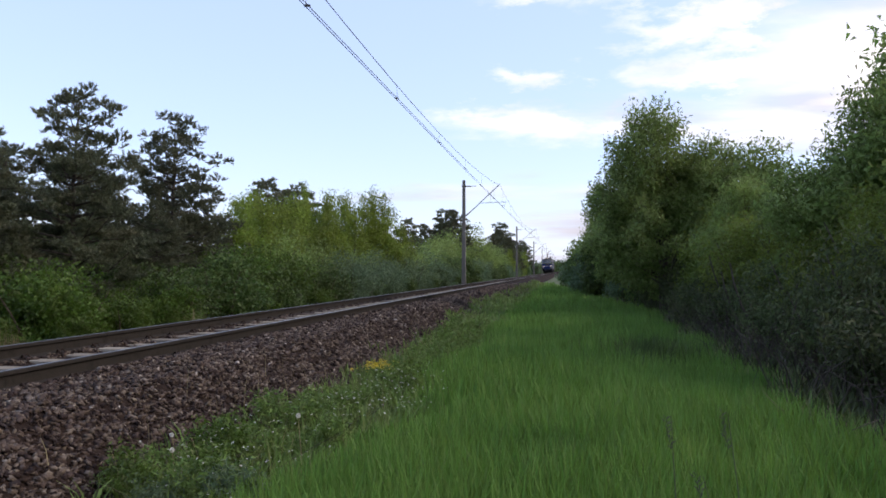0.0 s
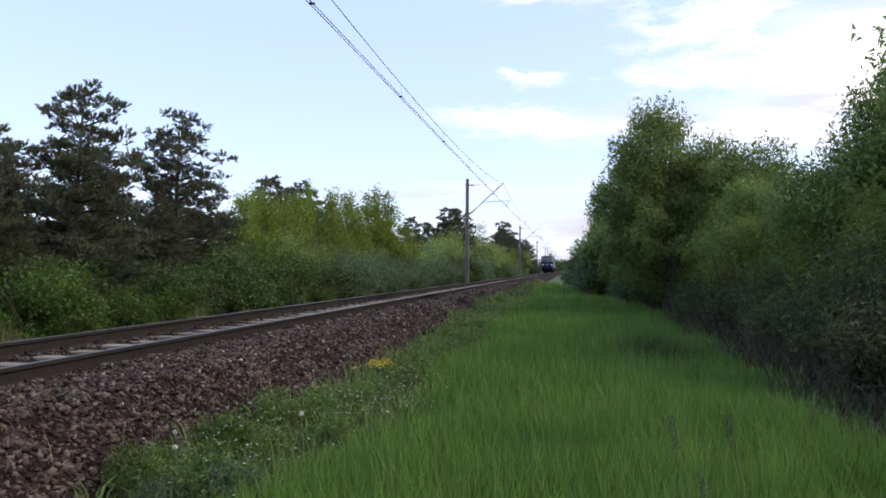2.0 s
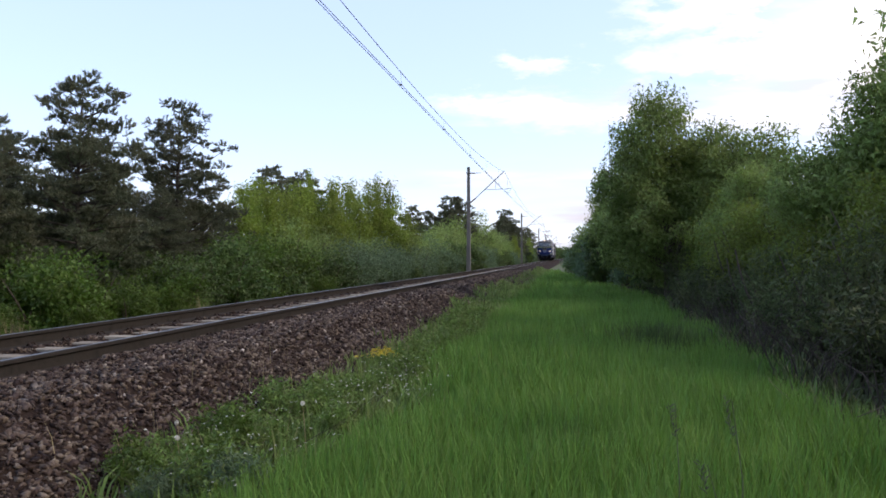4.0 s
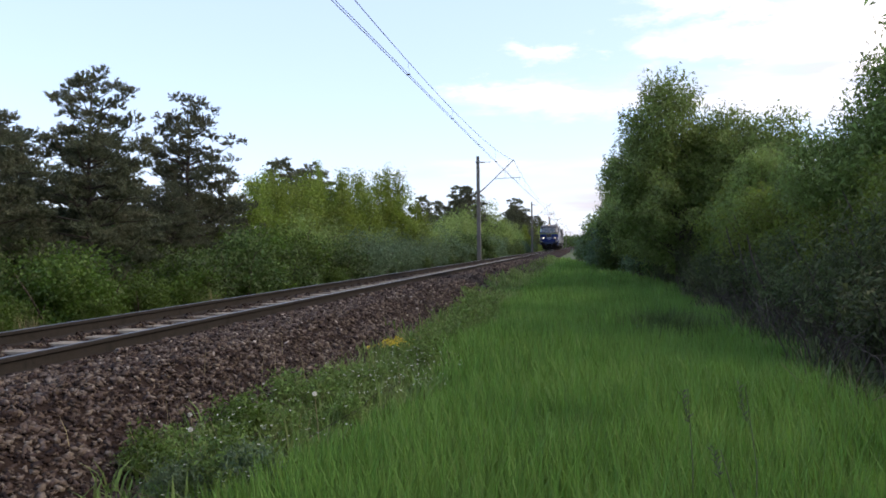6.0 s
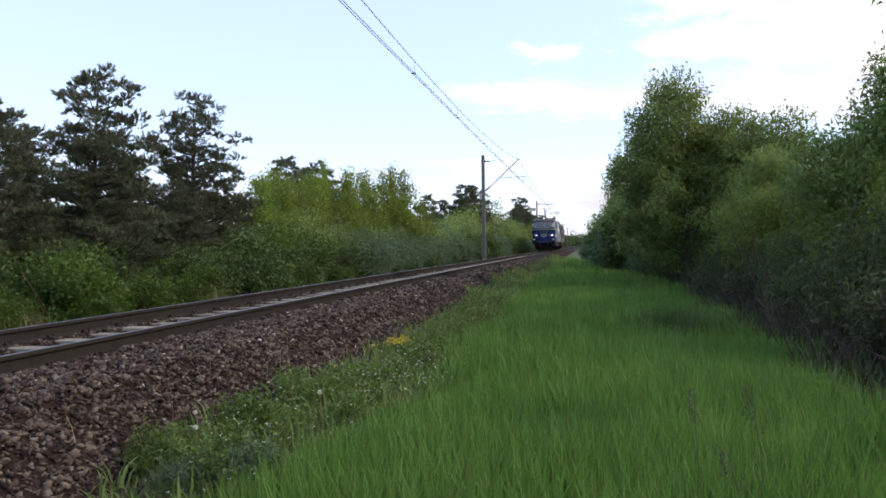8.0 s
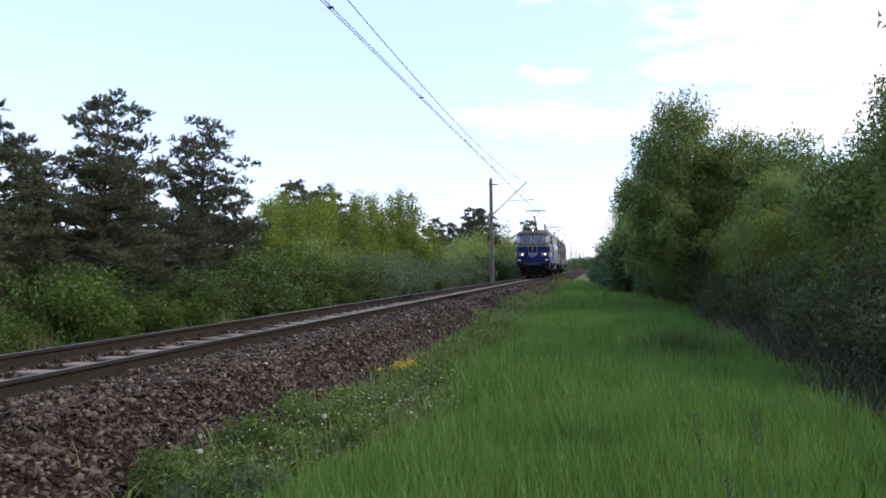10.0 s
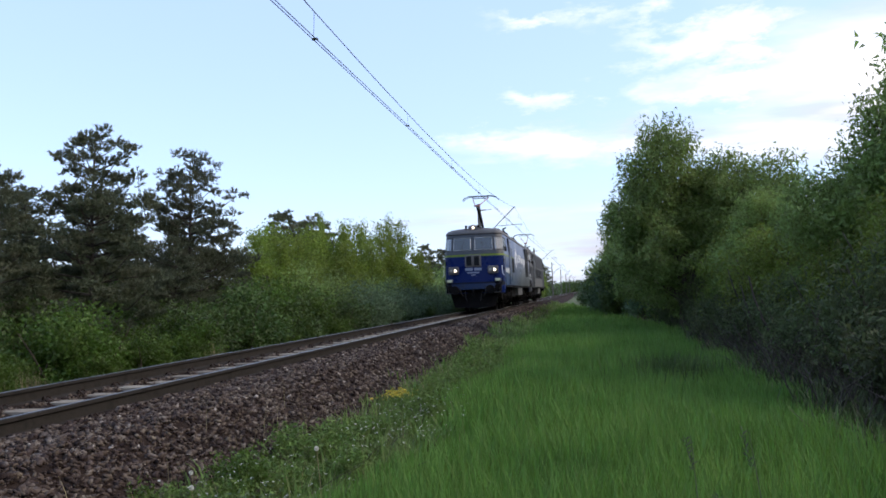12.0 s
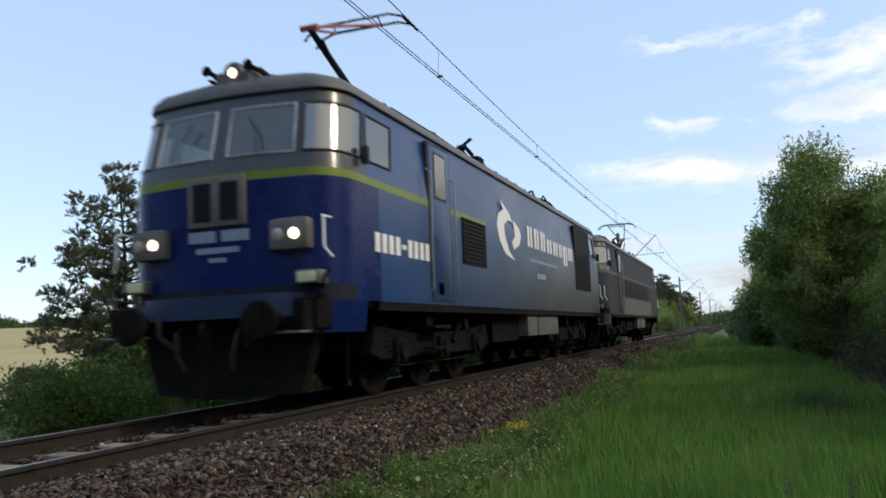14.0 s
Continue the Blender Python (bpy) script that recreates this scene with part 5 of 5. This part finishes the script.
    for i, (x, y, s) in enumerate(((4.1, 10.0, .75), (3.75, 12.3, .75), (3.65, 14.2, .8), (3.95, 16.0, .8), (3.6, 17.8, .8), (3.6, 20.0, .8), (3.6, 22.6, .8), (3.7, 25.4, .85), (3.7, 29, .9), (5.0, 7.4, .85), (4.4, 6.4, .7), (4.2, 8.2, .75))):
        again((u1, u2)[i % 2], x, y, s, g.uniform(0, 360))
    for i, (x, y, s) in enumerate(((3.4, 33, .85), (2.9, 38, 1.0), (2.0, 43, 1.15), (1.5, 48, 1.2), (1.2, 55, 1.2), (1.1, 64, 1.3), (.6, 72, 1.25), (2.6, 47, 1.5), (2.4, 58, 1.6))):
        again((f1, f3)[i % 2], x, y, s, g.uniform(0, 360))
    for x, y, s, turn in ((5.3, 9.6, .9, 20), (5.5, 11.4, 1.0, 140), (5.3, 14.4, 1.1, 260), (5.0, 17.4, 1.15, 330), (6.4, 8.4, 1.0, 75), (4.5, 23.8, 1.2, 200)):
        again(sal, x, y, s, turn)


def edge_right(y):
    """Where the grass meets the undergrowth."""
    return 2.35 + .031 * (y - 7) - .116 * np.maximum(0, y - 28) + .16 * np.sin(y * 1.3) + .1 * np.sin(y * 3.1)


def brushwood():
    """Dead stems and dry twigs under the trees at the grass edge."""
    geo = Geo()
    g = np.random.default_rng(61)
    for i in range(900):
        y = g.uniform(5.5, 34)
        x = float(edge_right(y)) + g.uniform(.0, 1.5)
        z = ground_z(x, y)
        L = g.uniform(.4, 1.5)
        a = g.uniform(0, 6.28)
        tip = (x + math.cos(a) * L * .5, y + math.sin(a) * L * .5, z + L * g.uniform(.3, .9))
        mid = (x + math.cos(a) * L * .2, y + math.sin(a) * L * .2, z + L * .4)
        geo.tube([(x, y, z - .05), mid, tip], [.009, .007, .003], 4)
    for x, y, dx, L in ((3.25, 14.0, -.55, 1.75), (3.6, 14.3, .3, 1.5), (3.5, 16.4, -.5, 1.6), (3.6, 11.2, .25, 1.4), (3.9, 19.0, -.7, 2.0), (3.3, 12.6, .1, 1.2)):
        z = ground_z(x, y)
        pts = [(x + dx * t + .04 * math.sin(7 * t), y + .2 * t, z + L * t - .05) for t in np.linspace(0, 1, 6)]
        geo.tube(pts, [.034 - .022 * t for t in np.linspace(0, 1, 6)], 6)
    ob = part("brushwood", geo, M_TWIG, smooth="raw")
    tagged(ob, "dry tangled twigs under the willows", "brushwood", kind="stuff")


def far_woods():
    """The thin line of trees on the meadow's skyline and at the end of the line."""
    g = np.random.default_rng(71)
    cs, rs = [], []
    for i in range(900):
        a = radians(g.uniform(30, 62))
        d = g.uniform(335, 390)
        x, y = -math.sin(a) * d, math.cos(a) * d
        h = 3.4 + 2.2 * math.sin(a * 40) * math.sin(a * 97)
        cs.append((x, y, ground_z(x, y) + g.uniform(0, max(1.2, h)))), rs.append(g.uniform(1.4, 2.6))
    for i in range(700):
        x, y = g.uniform(-60, 90), g.uniform(480, 560)
        cs.append((x, y, ground_z(x, y) + g.uniform(0, 6))), rs.append(2.5)
    ob = part("far_woods", leaf_mesh("far_woods", np.array(cs), np.array(rs), 22, 1.5, M_SHRUB, 72, 0, .8), M_SHRUB)
    tagged(ob, "distant line of trees on the skyline", "woods", kind="stuff")


def woods_behind():
    """Plain tall woods behind the viewer, unseen: added to darken reflections and light on the engine's front."""
    g = np.random.default_rng(73)
    cs, rs = [], []
    for i in range(1500):
        a = radians(g.uniform(100, 262))
        d = g.uniform(24, 36)
        x, y = math.sin(a) * d, math.cos(a) * d
        if abs(x - TX) < 4.5:
            continue
        cs.append((x, y, -.8 + g.uniform(0, 13))), rs.append(g.uniform(.9, 1.6))
    ob = part("woods_behind", leaf_mesh("woods_behind", np.array(cs), np.array(rs), 30, .6, M_SHRUB, 74, 0, .8), M_SHRUB)
    tagged(ob, "unseen woods added behind the viewer to darken reflections", "woods", kind="stuff")


woods()
woods_behind()
brushwood()
far_woods()

# ---- grass and flowers ----
M_GRASS = material("tall_green_grass", [(.080, .175, .031), (.122, .242, .044), (.174, .298, .064)], 0.55, scale=.9, island=.32, translucent=.45, spec=.35)
M_WEED = material("mixed_weeds", [(.08, .145, .028), (.13, .205, .044), (.18, .225, .07)], 0.65, scale=2.2, island=.4, translucent=.4)
M_STRAW = material("dry_straw", [(.20, .165, .085), (.32, .27, .15)], 0.8, scale=3, island=.3, translucent=.3)
M_WHITE = material("white_petals", [(.68, .68, .62), (.80, .79, .74)], 0.7, scale=4, island=.1, translucent=.3)
M_YELLOW = material("yellow_petals", [(.55, .42, .02), (.70, .55, .04)], 0.6, scale=6, island=.2, translucent=.3)
M_SEED = material("grass_seed_head", [(.06, .07, .045), (.10, .10, .07)], 0.8, scale=6)


def blades(name, x, y, h, w, lean, mat, seed, bend=.35):
    """Tapered bending blades at the given roots."""
    g = np.random.default_rng(seed)
    n = len(x)
    z = np.array([ground_z(a, b) for a, b in zip(x, y)])
    z = np.maximum(z, np.array([bed_z(a - TX) if abs(a - TX) < 3 else -9 for a in x])) - .02
    base = np.stack([x, y, z], 1)
    a = g.uniform(0, 6.283, n)
    d = np.stack([np.cos(a), np.sin(a), np.zeros(n)], 1)
    b = a + g.uniform(.9, 2.2, n)
    s = np.stack([np.cos(b), np.sin(b), np.zeros(n)], 1)
    h, w = h[:, None], w[:, None]
    lean = (g.uniform(.3, 1.0, (n, 1)) * lean)
    up = np.array([[0, 0, 1.0]])
    m = base + up * h * .55 + d * h * lean * .35
    t = base + up * h * (1 - bend * lean ** 2) + d * h * lean
    v = np.stack([base - s * w * .5, base + s * w * .5, m + s * w * .42, m - s * w * .42, t], 1)
    v = v.reshape(-1, 3)
    k = np.arange(n)[:, None] * 5
    f = np.concatenate([k + np.array([[0, 1, 2]]), k + np.array([[0, 2, 3]]), k + np.array([[3, 2, 4]])])
    return new(name, arrays(name, v, f, mat))


def edge_left(y):
    """Where the tall grass gives way to weeds."""
    return -1.75 + .25 * np.sin(y * .9 + 1) + .12 * np.sin(y * 2.7) - .006 * y


def grass():
    g = np.random.default_rng(81)
    xs, ys, hs, ws = [], [], [], []
    for y0, y1, dens, w in ((-5, 2.2, 260, .016), (2.2, 5, 1300, .0105), (5, 8, 1050, .0115), (8, 13, 620, .014), (13, 21, 320, .018), (21, 36, 120, .027), (36, 70, 40, .05), (70, 160, 10, .1)):
        n = int((y1 - y0) * 6.2 * dens)
        y = g.uniform(y0, y1, n)
        x = g.uniform(-2.6, 3.6, n)
        ok = (x > edge_left(y) + g.normal(0, .12, n)) & (x < edge_right(y) + g.normal(0, .12, n))
        x, y = x[ok], y[ok]
        patch = np.array([noise.noise((a * .55, b * .33, 2)) + .5 * noise.noise((a * 1.7, b * 1.1, 5)) for a, b in zip(x, y)])
        h = (.37 + .10 * patch) * g.uniform(.62, 1.18, len(x))
        h *= np.clip(.55 + (x - edge_left(y)) * .9, .55, 1)
        xs.append(x), ys.append(y), hs.append(h), ws.append(np.full(len(x), w) * g.uniform(.7, 1.3, len(x)))
    ob = blades("tall_grass", np.concatenate(xs), np.concatenate(ys), np.concatenate(hs), np.concatenate(ws), .42, M_GRASS, 82)
    tagged(ob, "tall fresh green grass like young rye", "grass", kind="stuff")
    # broad dark clump in the field
    n = 900
    x, y = 1.35 + g.normal(0, .35, n), 13.2 + g.normal(0, .5, n)
    ob = blades("dark_grass_clump", x, y, g.uniform(.4, .6, n), np.full(n, .012), .6, M_SHRUB, 83)
    tagged(ob, "darker clump in the tall grass", "grass", kind="stuff")
    # weeds between the grass and the ballast
    xs, ys = [], []
    for y0, y1, dens in ((-5, 3.0, 160), (3.0, 9, 700), (9, 18, 320), (18, 40, 130), (40, 90, 30)):
        n = int((y1 - y0) * 2.2 * dens)
        y = g.uniform(y0, y1, n)
        x = g.uniform(-3.6, -1.4, n)
        patch = np.array([noise.noise((a * 1.1, b * .7, 9)) for a, b in zip(x, y)])
        ok = (x > -2.72 - .55 * np.clip((y - 10) / 25, 0, 1) + .42 * patch + g.normal(0, .1, n)) & (x < edge_left(y) + .25)
        xs.append(x[ok]), ys.append(y[ok])
    x, y = np.concatenate(xs), np.concatenate(ys)
    n = len(x)
    ob = blades("verge_weeds", x, y, g.uniform(.06, .30, n), g.uniform(.008, .022, n) * (1 + y * .04), .9, M_WEED, 84)
    tagged(ob, "low mixed weeds along the foot of the ballast", "weeds", kind="stuff")
    # taller loose weeds in tufts
    xs, ys = [], []
    for i in range(70):
        cy = g.uniform(4.0, 20)
        cx = -2.25 + g.normal(0, .26)
        k = int(g.integers(8, 30))
        xs.append(cx + g.normal(0, .07, k)), ys.append(cy + g.normal(0, .09, k))
    x, y = np.concatenate(xs), np.concatenate(ys)
    n = len(x)
    ob = blades("tall_weeds", x, y, g.uniform(.18, .48, n), g.uniform(.006, .016, n) * (1 + y * .03), .55, M_WEED, 90)
    tagged(ob, "taller loose weeds in tufts along the verge", "weeds", kind="stuff")
    # dry stalks
    n = 360
    y = g.uniform(4.5, 22, n)
    x = -2.35 + g.normal(0, .38, n)
    ob = blades("dry_stalks", x, y, g.uniform(.2, .5, n), np.full(n, .005), .5, M_STRAW, 85)
    tagged(ob, "dry pale straw stalks among the weeds", "stalks", kind="stuff")
    # withered stems and nettles where the grass ends under the trees
    n = 1500
    y = g.uniform(5, 30, n)
    x = edge_right(y) + g.normal(.12, .16, n)
    ob = blades("withered_edge", x, y, g.uniform(.10, .38, n), g.uniform(.008, .022, n) * (1 + y * .03), .9, M_STRAW, 88)
    tagged(ob, "withered pale stems along the edge of the grass", "stalks", kind="stuff")
    # weeds under the trees, their shade coloured in with the undergrowth leaves
    n = 2600
    y = g.uniform(5, 30, n)
    x = edge_right(y) + g.normal(.28, .22, n)
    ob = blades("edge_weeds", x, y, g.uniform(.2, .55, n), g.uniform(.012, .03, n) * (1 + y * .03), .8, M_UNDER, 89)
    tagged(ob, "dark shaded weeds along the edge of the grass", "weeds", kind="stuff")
    # grass and straw beyond the track, between rails and shrubs
    n = 15000
    y = g.uniform(5, 70, n) ** 1.0
    x = TX - 3.2 - np.abs(g.normal(0, 1.5, n))
    ob = blades("lineside_grass", x, y, g.uniform(.15, .55, n), g.uniform(.012, .03, n) * (1 + y * .02), .5, M_WEED, 86)
    tagged(ob, "rough grass between the track and the shrubs", "grass", kind="stuff")
    xs, ys = [], []
    for cx, cy in ((-8.95, 11.9), (-9.0, 18.6)):
        xs.append(cx + g.normal(0, .12, 90)), ys.append(cy + g.normal(0, .14, 90))
    x, y = np.concatenate(xs), np.concatenate(ys)
    ob = blades("reed_tuft", x, y, g.uniform(.4, .95, len(x)), np.full(len(x), .008), .22, M_STRAW, 87)
    tagged(ob, "pale dry reed tufts beyond the track", "reeds", kind="stuff")


def flower_heads(name, label, centres, size, petals, mat, seed, parent=None):
    """Small flowers of a few petals each."""
    g = np.random.default_rng(seed)
    vs, fs = [], []
    for c in centres:
        r = size * g.uniform(.7, 1.3)
        tilt = Euler((g.uniform(-.5, .5), g.uniform(-.5, .5), g.uniform(0, 6)))
        for k in range(petals):
            a = 6.283 * k / petals
            q = [Vector((0, 0, 0)), Vector((math.cos(a - .35) * r * .7, math.sin(a - .35) * r * .7, r * .25)), Vector((math.cos(a) * r, math.sin(a) * r, r * .2)), Vector((math.cos(a + .35) * r * .7, math.sin(a + .35) * r * .7, r * .25))]
            b = len(vs)
            for p in q:
                p.rotate(tilt)
                vs.append(tuple(np.array(c) + np.array(p)))
            fs.append((b, b + 1, b + 2, b + 3))
    ob = new(name, arrays(name, vs, fs, mat))
    return ob


def surface_z(x, y):
    return max(ground_z(x, y), bed_z(x - TX) if abs(x - TX) < 3 else -9)


def flowers():
    g = np.random.default_rng(91)
    cs = []
    for i in range(420):
        k = int(g.integers(4))
        cx, cy, sx, sy = ((-2.2, 5.2, .35, .5), (-1.95, 7.6, .22, .8), (-1.75, 8.6, .25, .9), (-2.2, 6.4, .3, 1.4))[k]
        x, y = cx + g.normal(0, sx), cy + g.normal(0, sy)
        cs.append((x, y, surface_z(x, y) + g.uniform(.14, .40)))
    ob = flower_heads("small_white_flowers", "", cs, .0105, 5, M_WHITE, 92)
    tagged(ob, "scattered tiny white flowers among the weeds", "flowers", kind="stuff")
    # a cushion of yellow flowers at the foot of the ballast
    root = tagged(new("yellow_flower_clump"), "cushion of bright yellow flowers at the foot of the ballast", "flowers")
    root.location = (-2.53, 10.75, surface_z(-2.53, 10.75))
    cs = [(g.normal(0, .10), g.normal(0, .13), .20 + g.normal(0, .03)) for i in range(170)]
    ob = flower_heads("blossom", "", cs, .027, 5, M_YELLOW, 93)
    ob.parent = root
    part("foliage", leaf_mesh("foliage", np.array([(c[0], c[1], .08) for c in cs]), np.full(170, .09), 12, .04, M_BRIGHT, 94), M_BRIGHT, root)
    # seed heads of dandelions on bare stems
    heads = [(-1.86, 5.45, -.17), (-2.86, 5.56, -.36), (-2.62, 5.1, -.36)]
    for i, (x, y, z) in enumerate(heads):
        root = tagged(new("dandelion"), "dandelion clock on a pale bare stem", "dandelion", "dandelion clocks")
        zb = surface_z(x, y)
        root.location = (x, y, zb)
        part("stem", Geo().tube([(.03, .0, -.02), (.02, 0, (z - zb) * .5), (0, 0, z - zb)], .003, 6), M_STRAW, root)
        bm = bmesh.new()
        bmesh.ops.create_icosphere(bm, subdivisions=2, radius=.008)
        gg = Geo().bm(bm)
        for k in range(90):
            d = Vector(g.normal(size=3)).normalized()
            c, o = d * .016 + Vector((0, 0, 0)), d.orthogonal() * .005
            gg.add([c * .4, c + o, c - o], [(0, 1, 2)])
        me = gg.data("seed_head", "raw")
        me.transform(Matrix.Translation((0, 0, z - zb)))
        part("seed_head", me, M_WHITE, root, "white fluffy seed head")
    # leafy cushions at the foot of the ballast
    a = leafy("verge_plant", "low bushy green weed at the foot of the ballast", "weed", [(0, 0, .09, .36, .10), (.2, .05, .2, .16, .10), (-.15, -.1, .22, .12, .12)], 44, 34, .040, M_WEED, 95, .10, .006, 8, .1, group="verge plants", slim=.5, stems=3)
    put(a, -2.45, 6.9, 1.0, 0, dz=.10)
    for x, y, s in ((-2.3, 7.7, .8), (-2.05, 8.3, .7), (-1.95, 9.2, .9), (-2.5, 5.2, .7), (-2.0, 11.3, 1.0), (-1.85, 13.5, 1.2), (-2.6, 7.2, .8), (-2.1, 4.6, .9), (-2.62, 6.2, .7), (-2.3, 5.7, .8), (-2.7, 5.0, .7), (-1.9, 6.3, .8), (-2.1, 12.4, 1.0), (-2.1, 15.5, 1.3), (-2.2, 18, 1.4)):
        again(a, x, y, s, g.uniform(0, 360), dz=.08)
    c = leafy("bright_verge_plant", "fresh yellow-green leafy weed in the verge", "weed", [(0, 0, .12, .28, .12), (.14, .05, .26, .12, .12), (-.1, .1, .2, .14, .12)], 46, 36, .036, M_BRIGHT, 97, .09, .006, 8, .1, group="bright verge plants", slim=.5, stems=3)
    put(c, -2.5, 5.5, 1.0, 0, dz=.08)
    for x, y, s in ((-2.35, 7.4, .8), (-1.95, 9.6, .9), (-2.75, 4.8, .8), (-2.3, 4.9, .7)):
        again(c, x, y, s, g.uniform(0, 360), dz=.06)
    b = leafy("mugwort", "feathery grey-green plant in the verge", "weed", [(0, 0, .16, .20, .14), (.05, 0, .28, .14, .08)], 50, 52, .04, M_GREY, 96, .09, .006, 10, .2, group="grey-green verge plants", slim=.22, stems=3)
    put(b, -1.98, 4.55, 1.0)
    again(b, -2.35, 4.35, .8, 100)
    # tall dark seed heads of grass in the field
    for i, (x, y, h) in enumerate(((.52, 4.15, .78), (.83, 4.2, .80), (.66, 3.7, .6))):
        root = tagged(new("grass_stalk"), "tall thin grass stalk with a drooping dark seed head", "grass", "tall seed stalks")
        root.location = (x, y, ground_z(x, y))
        part("stem", Geo().tube([(0, 0, -.02), (.01, 0, h * .5), (-.01 - .03 * i, 0, h)], [.003, .0025, .0015], 5), M_SEED, root)
        sd = Geo()
        for k in range(26):
            t = k / 26
            c = Vector((-.01 - .03 * i - .03 * t, g.normal(0, .008), h * (1 - .22 * (1 - t)) + g.normal(0, .004)))
            e = c + Vector((g.normal(0, .016), g.normal(0, .01), .02))
            sd.tube([c, c.lerp(e, .5), e], [.001, .003, .0006], 4)
        part("seed_head", sd, M_SEED, root, "dark drooping seed head", smooth="raw")


grass()
flowers()
loose_stones(BED_OB)

# ---- what moves: the engines run towards the camera, their wheels turn ----
SPEED, NOSE = 15.671, 8.085  # metres a second; where the leading cab stands at the end


def motions():
    for root, sets, back in ((LEAD, LEAD_SETS, 0.0), (PUSH, PUSH_SETS, BACK)):
        walk(root, [(k / 10, pose(TX, NOSE + back + SPEED * (14 - k / 10), 0)) for k in range(141)])
        for ws in sets:
            y = ws.location.y
            walk(ws, [(k / 30, pose(0, y, .625, math.degrees(SPEED / .625 * k / 30), 0, 0)) for k in range(421)])


motions()
